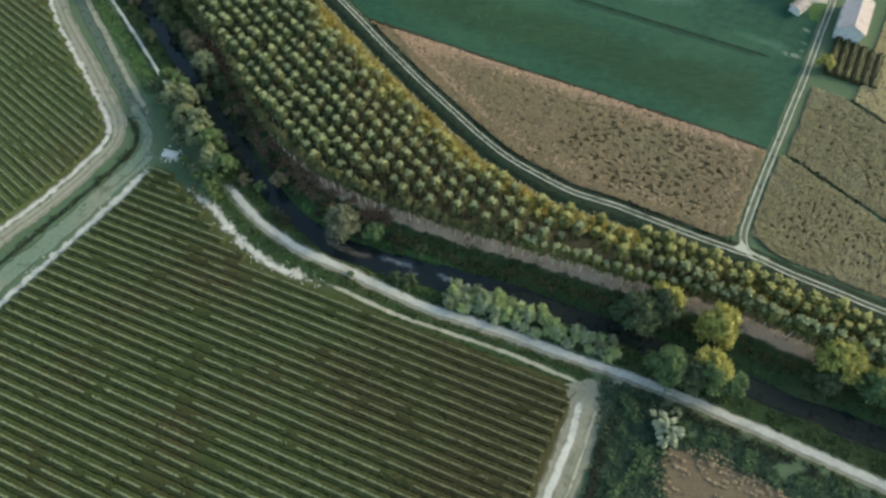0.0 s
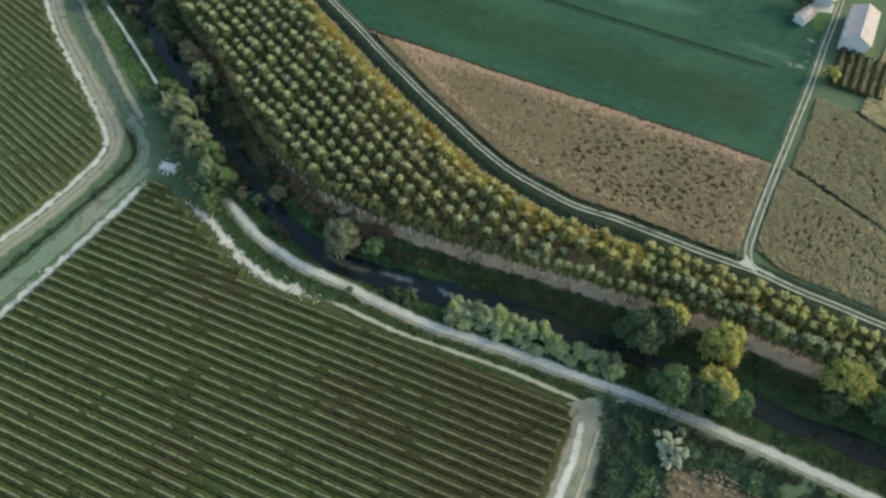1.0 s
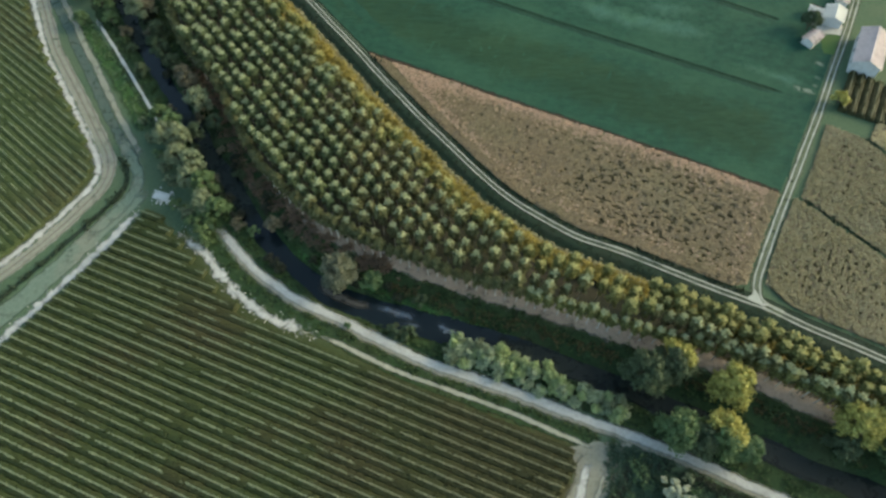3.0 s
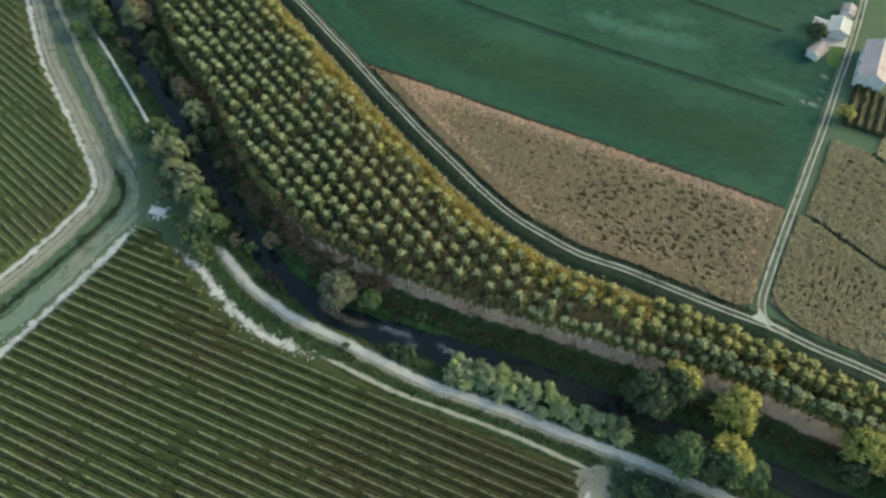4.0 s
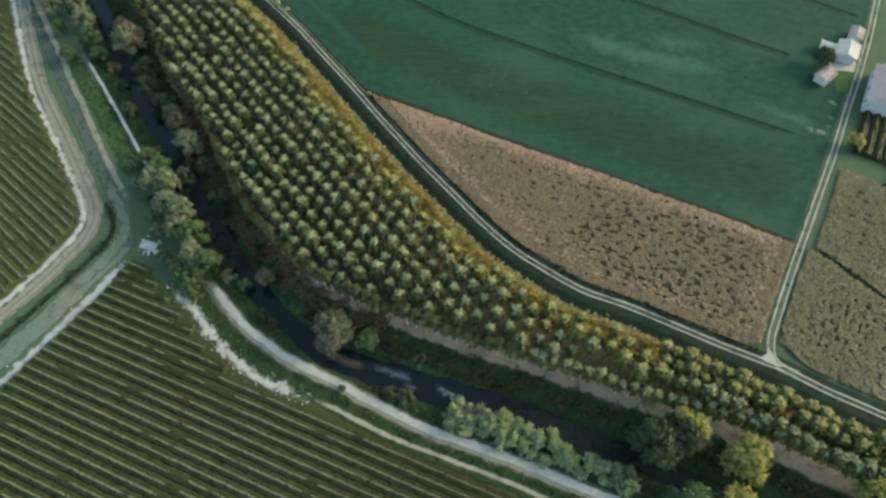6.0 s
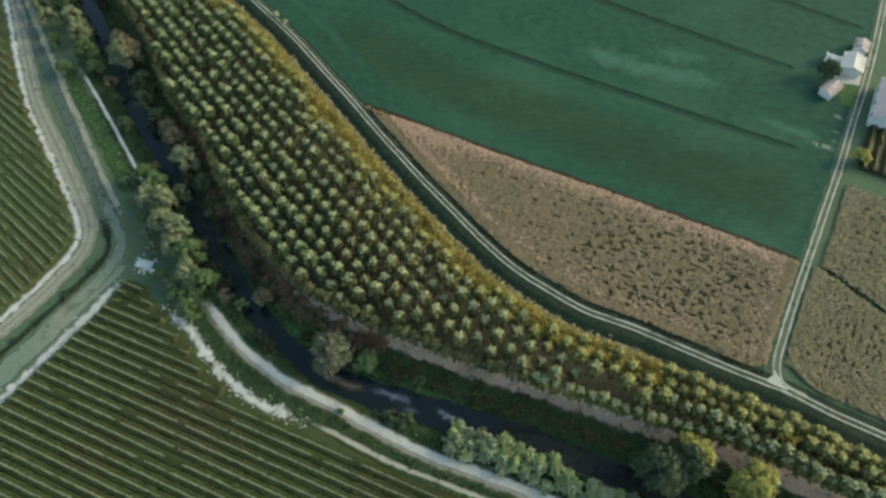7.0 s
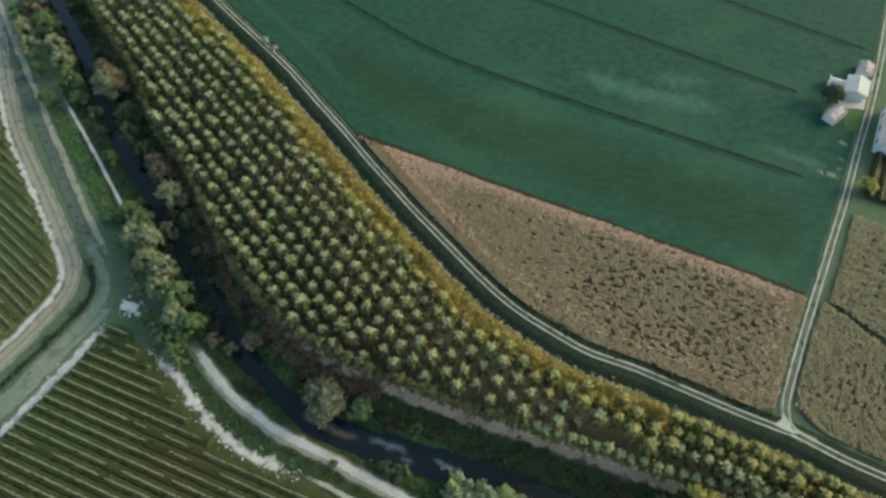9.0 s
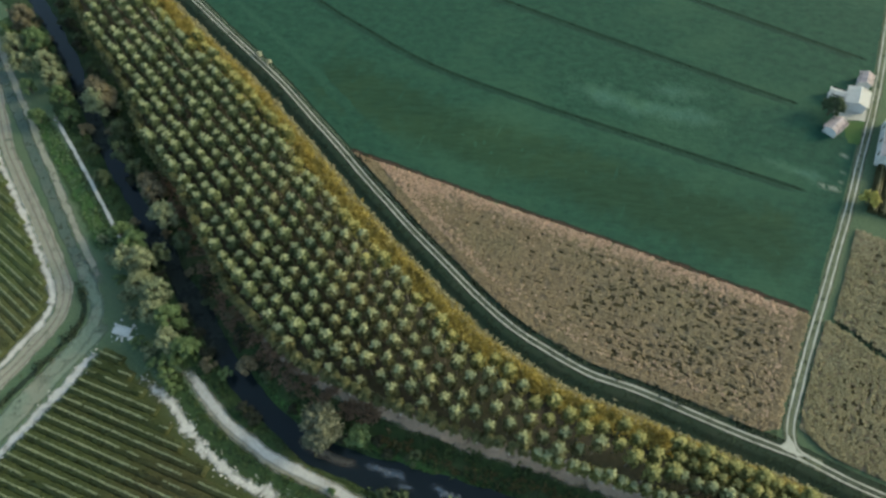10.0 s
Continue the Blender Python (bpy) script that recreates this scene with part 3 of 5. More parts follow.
# green field north of the track, out to the houses
setting("green_field", sheet("green_field", [(-93, 224)] + [tuple(p) for p in (TRACK + side(TRACK) * 2.0)[:: 6] if p[1] > 120] + [(-20.5, 124.5), (4, 112.2), (34.8, 97.2), (63.2, 83.4), (84.5, 73)] + [tuple(p) for p in (SIDE_ROAD + side(SIDE_ROAD) * 1.7)[:: 6] if p[1] > 73.5] + [(150, 224)], 0.05, MEADOW, rag=0.3), "smooth blue-green field of low young crop", "field")
FIELD_LINES = [spline(p) for p in ([(-38, 190), (-26.1, 178.2), (-17.3, 170.4), (-5.8, 160.3), (7.3, 151.0), (22.7, 142.4), (37.4, 134.6), (65.2, 120.5), (94.5, 105.7)], [(10, 191), (24.5, 182), (63, 158), (102.4, 134.3)], [(60, 195), (83.7, 179.2), (127.2, 150.1)])]
near_line = spline([(-34, 160), (-24, 149.5), (-8, 137.5), (14, 125.5), (40, 112.0), (66, 98.6), (92, 88)])
setting("near_field", ribbon("near_field", near_line, 12.5, 12.0, 0.058, MEADOW_NEAR, rag=1.5, seed=30, feather=7.5, taper=(14, 10), cells=8, tufts=2.0, under=MEADOW), "olive-green strip of young crop between two ditches", "field")
for line in FIELD_LINES:
    setting("ditch_band", ribbon("ditch_band", line - side(line) * 0.9, 0.9, 1.5, 0.066, DEEP_CROP, rag=0.3, seed=33, feather=1.15, taper=(6, 6), tufts=1.4, under=MEADOW), "dark lush band beside the field ditch", "field")
    setting("field_ditch", ribbon("field_ditch", line, 0.62, 0.62, 0.078, FURROW, rag=0.12, feather=0.25, taper=(3, 3), tufts=1.2), "narrow dark weedy ditch across the green field", "ditch")
arc = (TRACK + side(TRACK) * 9.5)[(TRACK[:, 1] > 128) & (TRACK[:, 1] < 190)]
setting("headland_arc", ribbon("headland_arc", arc, 1.6, 1.6, 0.07, ARC_CROP, rag=0.5, seed=50, feather=1.5, taper=(20, 20), tufts=1.6, under=MEADOW), "faint pale wheel line where the drill turned", "field")
for k, (a, b, wide) in enumerate((((97.5, 107.9), (103.6, 105.4), 1.3), ((102.4, 108.6), (104.6, 107.6), 1.0), ((104.2, 111.8), (106.2, 111.0), 1.0), ((106.0, 117.4), (109.0, 116.0), 1.1))):
    mid = ((a[0] + b[0]) / 2 + 0.3, (a[1] + b[1]) / 2 - 0.2)
    setting("bare_patch", ribbon("bare_patch", spline([a, mid, b], 0.5), wide, wide, 0.068, BLEACHED, rag=0.4, seed=20 + k, feather=wide * 0.9, taper=(1.5, 1.5), tufts=2.2, under=MEADOW), "pale worn patch at the field's edge", "soil")
for k, (line, wide) in enumerate((([(39.0, 146.1), (52.4, 138.6), (67.3, 133.0), (80.3, 128.0)], 5.0), ([(60.0, 143.5), (69.0, 140.5), (79.0, 140.5)], 5.0), ([(84.6, 117.1), (96.0, 111.0), (104.2, 107.4)], 2.6))):
    setting("thin_patch", ribbon("thin_patch", spline(line), wide, wide, 0.064, THIN_CROP, rag=1.0, seed=40 + k, feather=wide * 0.95, taper=(10, 10), tufts=2.2, under=MEADOW), "pale patch where the young crop stands thin", "field")
setting("lawn", sheet("lawn", [(110.9, 128.0), (117.6, 127.9), (113.9, 119.6), (110.0, 120.6)], 0.07, LAWN, rag=0.5), "small bright green lawn beside the farmhouse", "lawn")
setting("yard", sheet("yard", [(111.0, 137.5), (118.6, 138.6), (119.2, 129.0), (117.6, 128.0), (111.2, 128.4), (109.8, 133)], 0.06, GRAVEL, rag=0.7), "pale gravel yard round the farmhouse", "yard")

setting("field_edge", ribbon("field_edge", spline([(-20.3, 123.9), (4, 111.9), (34.8, 96.9), (63.2, 83.1), (83.6, 72.7)]), 1.2, 0.55, 0.09, RED_WEEDS, rag=0.25, feather=0.7), "thin dark reddish weedy line between the fields", "verge")

# tracks
verge = setting("farm_track", ribbon("farm_track", TRACK, 1.15, 1.15, 0.10, VERGE, rag=0.2, crown=0.06, feather=0.3), "two-rut gravel farm track with a grassy middle", "track")
for o in (0.6, -0.6):
    part("wheel_rut", ribbon("wheel_rut", TRACK, o + 0.22, -o + 0.22, 0.175, RUT, rag=0.07, seed=4 + o, feather=0.10, tufts=1.5), verge, "pale gravel wheel rut")
part("grass_line", ribbon("grass_line", TRACK[TRACK[:, 1] > 85], 1.75, -1.4, 0.12, PALE_GRASS, rag=0.08, seed=5, feather=0.12, taper=(0, 12), tufts=1.6), verge, "pale worn grass line beside the ruts")
lane = setting("side_track", ribbon("side_track", SIDE_ROAD, 1.5, 1.5, 0.11, WORN, rag=0.3, crown=0.06, feather=0.4), "straight two-rut gravel lane between the fields", "track")
for o in (0.66, -0.66):
    part("wheel_rut", ribbon("wheel_rut", SIDE_ROAD, o + 0.25, -o + 0.25, 0.185, RUT, rag=0.1, seed=9 + o, feather=0.14, tufts=1.5), lane, "pale gravel wheel rut")
JUNCTION = [(70.6, 46.4), (69.8, 45.0), (68.0, 44.1), (69.6, 43.0), (72.2, 41.9), (71.4, 43.2), (71.2, 44.6)]
setting("junction", sheet("junction", JUNCTION, 0.20, RUT, rag=0.12), "pale gravel fillet where lane and track meet", "track")
setting("gravel_path", ribbon("gravel_path", PATH_SOUTH, 1.35, 1.4, 0.13, GRAVEL, rag=0.2, crown=0.05, feather=0.8, taper=(9, 0), tufts=1.3), "pale gravel path along the river", "path")
setting("gravel_path", ribbon("gravel_path", PATH_NORTH, 0.6, 0.6, 0.13, PALE_STONE, rag=0.15, crown=0.04, feather=0.3, taper=(10, 3)), "narrow pale gravel path along the river", "path")
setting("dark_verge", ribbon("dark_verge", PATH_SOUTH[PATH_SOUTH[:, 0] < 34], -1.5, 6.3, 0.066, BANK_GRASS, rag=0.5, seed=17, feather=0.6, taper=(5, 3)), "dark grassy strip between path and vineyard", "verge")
setting("path_verge", ribbon("path_verge", PATH_SOUTH, 1.8, 2.5, 0.08, DUST, rag=0.3, feather=1.2, taper=(14, 0), tufts=1.6), "worn grey-green grass verge along the path", "verge")

setting("lush_verge", ribbon("lush_verge", PATH_NORTH, -0.6, 6.5, 0.052, LUSH_SUNNY_GRASS, rag=0.5, seed=90, feather=1.8, taper=(3, 4), tufts=2), "bright green grass beside the narrow path", "verge")

# west side: farm track, mown strips, channel
setting("mown_strip", ribbon("mown_strip", FARM_TRACK, 4.6, -0.5, 0.05, DRY_GRASS, rag=0.35, feather=0.5), "dry tan mown strip beside the farm track", "verge")
setting("vineyard_track", ribbon("vineyard_track", FARM_TRACK, 1.3, 1.7, 0.10, PALE_STONE, rag=0.25, feather=1.5, tufts=2.4), "pale dusty track at the vineyard's edge", "track")
for o in (2.3, 3.8):
    setting("wheel_mark", ribbon("wheel_mark", FARM_TRACK, o + 0.3, 0.3 - o, 0.07, WHEEL_MARK, rag=0.1, seed=90 + o, feather=0.3, tufts=2.2), "faint brownish wheel mark on the mown strip", "track")
setting("channel", ribbon("channel", CHANNEL, 1.5, 1.5, 0.07, CHANNEL_GRASS, rag=0.3, cells=8, crown=-0.03, feather=0.5, taper=(0, 6)), "grassy blue-green drainage channel", "channel")
setting("channel", ribbon("channel", spline([(-85.0, 95.0), (-79.6, 86.4), (-76.4, 80.6), (-76.8, 75.4), (-81.0, 68.4), (-86.0, 61.2)]), 2.2, 2.0, 0.062, BLUE_GRASS, rag=0.4, seed=41, feather=1.3, taper=(5, 6), tufts=2), "blue-green grass where channel and strip join", "channel")
setting("mown_strip", ribbon("mown_strip", CHANNEL, 3.6, -1.1, 0.055, DRY_GRASS, rag=0.4, seed=6, feather=0.7, taper=(0, 12)), "dry tan mown strip along the channel", "verge")
setting("green_strip", ribbon("green_strip", GREEN_STRIP, 3.2, 2.8, 0.05, BLUE_GRASS, rag=0.4, feather=1.0, taper=(0, 3), tufts=2), "pale green mown strip beside the vineyard", "verge")
# lies flat: the ditch's shade is put into its dark grass tone
setting("ditch", ribbon("ditch", DITCH, 0.8, 0.8, 0.09, DITCH_GRASS, rag=0.2, feather=0.4, taper=(0, 4)), "narrow dark ditch between the mown strips", "ditch")
setting("vineyard_edge", ribbon("vineyard_edge", VINE_EDGE, 1.6, 1.4, 0.09, PALE_STONE, rag=0.8, feather=1.1, taper=(0, 3), tufts=2.6), "pale stony edge of the vineyard", "verge")
STONY = spline([(-62.5, 64.6), (-54.6, 56.2), (-47.3, 48.2), (-40.0, 42.0), (-33, 38.6), (-27.5, 36.8)])
setting("stony_edge", ribbon("stony_edge", STONY, 1.8, 1.6, 0.09, PALE_STONE, rag=1.0, seed=12, feather=1.5, taper=(8, 6), tufts=3.5), "ragged whitish stony edge along the vineyard", "verge")
W_EDGE = spline([(-27.5, 36.8), (-23.6, 35.4), (-10.6, 28.8), (1.8, 23.9), (13.8, 19.1), (25.3, 13.7), (30, 11.4)])
setting("worn_edge", ribbon("worn_edge", W_EDGE, 0.75, 0.75, 0.085, EDGE_SOIL, rag=0.15, seed=13, feather=0.5, taper=(4, 2), tufts=1.6), "worn pale grass edge along the vineyard", "verge")
setting("headland_track", ribbon("headland_track", HEADLAND, 3.5, 4.8, 0.085, DUST, rag=0.4, seed=8, feather=1.2, taper=(2, 0), tufts=2), "pale worn grass headland beside the vineyard", "track")
for a, b in ((-0.9, 3.3), (1.9, -0.4)):
    setting("headland_rut", ribbon("headland_rut", HEADLAND, a, b, 0.105, PALE_STONE if a < 0 else EDGE_SOIL, rag=0.3, seed=8.6 + a, feather=0.75, taper=(5, 0), tufts=2), "pale dusty rut on the headland", "track")

setting("headland_mouth", sheet("headland_mouth", [(24.6, 12.4), (30, 13.2), (37.0, 12.6), (35.7, 10.6), (34.0, 7.0), (31.6, 2.8), (27, 2)], 0.082, DUST, rag=0.5, seed=9), "pale trodden ground where headland and path meet", "track")

# vineyard floors
VINE_POLY = [(-124, -5), (-98.6, 32.0), (-89.5, 44.6), (-79.6, 58.8), (-72.8, 69.8), (-69.5, 70.6), (-66.5, 68.0), (-55.5, 54.8), (-48, 46.6), (-40.4, 40.4), (-33, 37.0), (-23.8, 34.3), (-10.7, 27.7), (1.7, 22.9), (13.7, 18.1), (25.0, 12.7), (26.5, 9.8), (23.4, 4.4), (19.9, -2.2), (15.8, -10.6), (7, -30), (-110, -30)]
VINE_POLY_WEST = [(-140, 172), (-118, 131.5), (-110.4, 119.4), (-101.3, 105), (-94, 93.6), (-89, 84.8), (-89.2, 79.6), (-92.2, 73.2), (-97, 66), (-102, 59.6), (-107, 53.6), (-126, 31), (-150, 5), (-175, 60), (-170, 150)]
setting("vineyard_floor", sheet("vineyard_floor", [(x - 0.5, y - 1.1) if y > 9.7 else (x - 1.3, y) if x > 0 else (x, y) for x, y in VINE_POLY], 0.045, VINE_FLOOR), "dark grass floor under the vine rows", "soil")
setting("vineyard_floor", sheet("vineyard_floor", VINE_POLY_WEST, 0.045, WEST_FLOOR, seed=5), "dark grass floor under the vine rows", "soil")

setting("worn_line", ribbon("worn_line", spline([(-6.6, 26.6), (-8.5, 23.9), (-13.2, 16.3), (-19.7, 4.6), (-23.7, -3.0), (-31.0, -16.0)]), 0.5, 0.5, 0.07, PALE_GRASS, rag=0.2, seed=60, feather=0.5, taper=(3, 3), tufts=2), "faint trodden line crossing the vineyard", "path")

brown = spline([(6.0, 24.0), (2.0, 8.0), (-2.0, -8.0), (-6.0, -26.0)])
setting("vineyard_floor", ribbon("vineyard_floor", brown, 26.0, 26.0, 0.052, BROWN_FLOOR, rag=2.0, seed=62, feather=20.0, cells=8, tufts=2.2, under=VINE_FLOOR), "browner weedy floor in the vineyard's dry end", "soil")

setting("vineyard_floor", ribbon("vineyard_floor", HEADLAND, 0.5, 34.0, 0.056, BROWN_FLOOR, rag=0.5, seed=63, feather=4.0, cells=6, tufts=2, under=VINE_FLOOR), "brown weedy floor at the ends of the vine rows", "soil")

setting("vineyard_rim", ribbon("vineyard_rim", W_EDGE, 0.6, 5.0, 0.054, RIM_GRASS, rag=0.4, seed=64, feather=1.4, tufts=2, under=VINE_FLOOR), "dark rough grass along the vineyard's rim", "verge")
setting("vineyard_rim", ribbon("vineyard_rim", STONY, 0.8, 4.5, 0.054, RIM_GRASS, rag=0.4, seed=65, feather=1.6, tufts=2, under=VINE_FLOOR), "dark rough grass along the vineyard's rim", "verge")
setting("vineyard_rim", ribbon("vineyard_rim", FARM_TRACK, 0.4, 5.5, 0.054, RIM_GRASS, rag=0.4, seed=66, feather=1.8, tufts=2, under=WEST_FLOOR), "dark rough grass along the vineyard's rim", "verge")

# crop floors
below = [tuple(p) for p in (TRACK + side(TRACK) * 2.4)[:: 4] if -19 < p[0] < 67.5]
CROP_A = [(-20.3, 123.4), (4, 111.4), (19.7, 103.7), (34.8, 96.4), (49.3, 89.5), (63.2, 82.6), (76.5, 75.9), (83.6, 72.2), (77.4, 62), (72, 53), (69.3, 47.5)] + below[::-1]
below_b = [tuple(p) for p in (TRACK + side(TRACK) * 3.2)[:: 4] if 76.5 < p[0] < 122]
CROP_B = [(73.4, 47.6), (76.2, 53.4), (81.8, 62.9), (86.8, 70.9), (88.9, 69.2), (106.0, 49.6), (127, 24)] + below_b[::-1]
CROP_C = [(88.6, 71.3), (94.5, 80.9), (102.4, 94.2), (109.2, 89.6), (117.4, 79.4), (150, 40), (130, 24), (107, 50.6)]
CROP_D = [(112.0, 88.8), (122.6, 105), (134.6, 124.2), (160, 168), (190, 140), (152, 42), (118.6, 80.0)]
for poly in (CROP_A, CROP_B, CROP_C, CROP_D):
    setting("crop_floor", sheet("crop_floor", poly, 0.04, CROP_SOIL, rag=0.3), "brown soil under the dry crop", "soil")
CROP_E = [(41.6, -2.4), (45.4, -1.0), (48.6, -0.6), (54, -2.4), (59, -6.4), (67, -11.4), (80, -19.4), (90, -30), (37, -30), (38.6, -12), (39.6, -6.2)]
setting("crop_floor", sheet("crop_floor", CROP_E, 0.045, STUBBLE_SOIL, rag=1.4, seed=2), "brown stubble soil beside the scrub", "soil")


# ---- vines ----
def vine_row(a, b, rng, tall=1.3, fringe=26, leaf=None):
    """One row of vines with a broad, flat, nearly closed canopy; paler leaves along its top wire paint the light there.
    """
    a, b = np.array(a, float), np.array(b, float)
    length = np.linalg.norm(b - a)
    u = (b - a) / length
    v = np.array([-u[1], u[0]])
    m = max(3, int(length / 0.65))
    s = np.linspace(0, length, m + 1)
    prof = [(-0.95, -0.03), (-1.04, 0.66), (-0.80, 0.84), (-0.40, 0.92), (0, 0.98), (0.40, 0.92), (0.80, 0.84), (1.04, 0.66), (0.95, -0.03)]
    k = len(prof)
    verts, faces = [], []
    fade = np.minimum(1, np.minimum(s, length - s) / 0.6) * 0.75 + 0.25
    def low(d):                                              # the rows stand lower towards the dry end
        return 1 - 0.25 * ease((a + u * np.asarray(d)[..., None])[..., 0], -34, 4) * (tall > 1.25)
    for i, d in enumerate(s):
        p = a + u * d
        q = 1 + 0.12 * wobble(p[0], p[1], 2.0, 3) + rng.normal(0, 0.03)
        for o, hgt in prof:
            g = 1 + rng.normal(0, 0.05)
            verts.append((*(p + v * o * q * g), tall * low(d) * hgt * (0.9 + 0.1 * q) * fade[i] * (1 + rng.normal(0, 0.05))))
        if i:
            r, e = i * k, (i - 1) * k
            faces += [(e + c, r + c, r + c + 1, e + c + 1) for c in range(k - 1)]
    faces += [tuple(range(k)), tuple(range(m * k + k - 1, m * k - 1, -1))]
    row = new("vine_hedge", mesh_of("vine_hedge", verts, faces, leaf or VINE_LEAF))
    c = int(length * 28)
    d = rng.uniform(0, length, c)
    o = rng.uniform(-1.08, 1.08, c)
    pos = a + u * d[:, None] + v * o[:, None]
    lump = np.array([wobble(p[0], p[1], 0.9, 21) for p in pos])
    z = tall * low(d) * (1 - 0.30 * (np.abs(o) / 1.08) ** 1.5) + 0.10 * lump + rng.uniform(-0.05, 0.06, c)
    nrm = np.column_stack([v[0] * o * 0.3, v[1] * o * 0.3, np.ones(c)]) + rng.normal(0, 0.2, (c, 3))
    part("foliage", leaf_mesh("foliage", np.column_stack([pos, z]), nrm, 0.34, leaf or VINE_LEAF, rng), row)["kind"] = "stuff"
    # a pale leaf line puts the light on the row's ridge into colour
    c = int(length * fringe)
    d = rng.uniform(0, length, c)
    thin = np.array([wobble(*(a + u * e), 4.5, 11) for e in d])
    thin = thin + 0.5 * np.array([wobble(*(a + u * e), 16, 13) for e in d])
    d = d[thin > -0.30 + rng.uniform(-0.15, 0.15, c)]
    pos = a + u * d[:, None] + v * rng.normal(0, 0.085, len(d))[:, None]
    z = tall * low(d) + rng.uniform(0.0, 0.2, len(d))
    part("shoot_fringe", leaf_mesh("shoot_fringe", np.column_stack([pos, z]), np.tile((0, 0, 1.6), (len(d), 1)), 0.22, VINE_LIT_TIP, rng), row, "pale green leaf line painting the row's lit top")["kind"] = "stuff"
    return row


def vineyard(poly, degrees, gap, phase, label, group, rng, tall=1.3, fringe=26, leaf=None):
    u = np.array([math.cos(radians(degrees)), math.sin(radians(degrees))])
    v = np.array([-u[1], u[0]])
    proj = np.asarray(poly) @ v
    k0, k1 = int(math.ceil((proj.min() - phase) / gap)), int((proj.max() - phase) / gap)
    for k in range(k0, k1 + 1):
        o = phase + k * gap
        t = np.arange(-220, 220, 0.4)
        ok = inside(u * t[:, None] + v * o, poly)
        run = np.flatnonzero(np.diff(np.concatenate([[0], ok.astype(int), [0]])))
        for i, j in zip(run[::2], run[1::2]):
            a, b = t[i], t[j - 1]
            if b - a > (5 if (u * (a + b) / 2 + v * o)[0] < -40 else 10):
                tagged(vine_row(u * (a + rng.uniform(0, .6)) + v * o, u * (b - rng.uniform(0, .6)) + v * o, rng, tall, fringe, leaf), label, "vine", group)


rng = np.random.default_rng(7)
vineyard([(x - 0.3, y - 1.0) if y > 9.7 and x > -70 else (x, y) for x, y in VINE_POLY], -23.3, 2.2333, -7.226, "dark green hedge-like vine row with a pale lit-toned top", "rows of the large vineyard", rng)
vineyard([(-137.6, 168), (-117.2, 132), (-110.2, 119.8), (-101, 105.3), (-93.8, 93.8), (-88.8, 85), (-88.6, 79.6), (-91.8, 72.8), (-96.6, 65.6), (-101.6, 59.2), (-106.6, 53.2), (-125, 31), (-146, 50)], -40.45, 2.1754, -3.328, "green vine row beside a dusty track", "rows of the western vineyard", rng, 1.0, 22, VINE_WEST)
SMALL_U = np.array([math.cos(radians(60.5)), math.sin(radians(60.5))])
for k in range(6):
    a = np.array((107.6, 98.6)) + np.array((2.05, -1.12)) * k
    tagged(vine_row(a, a + SMALL_U * (16.5 - 0.4 * k), rng, 1.2), "short vine row in the garden plot by the barn", "vine", "rows of the garden plot")


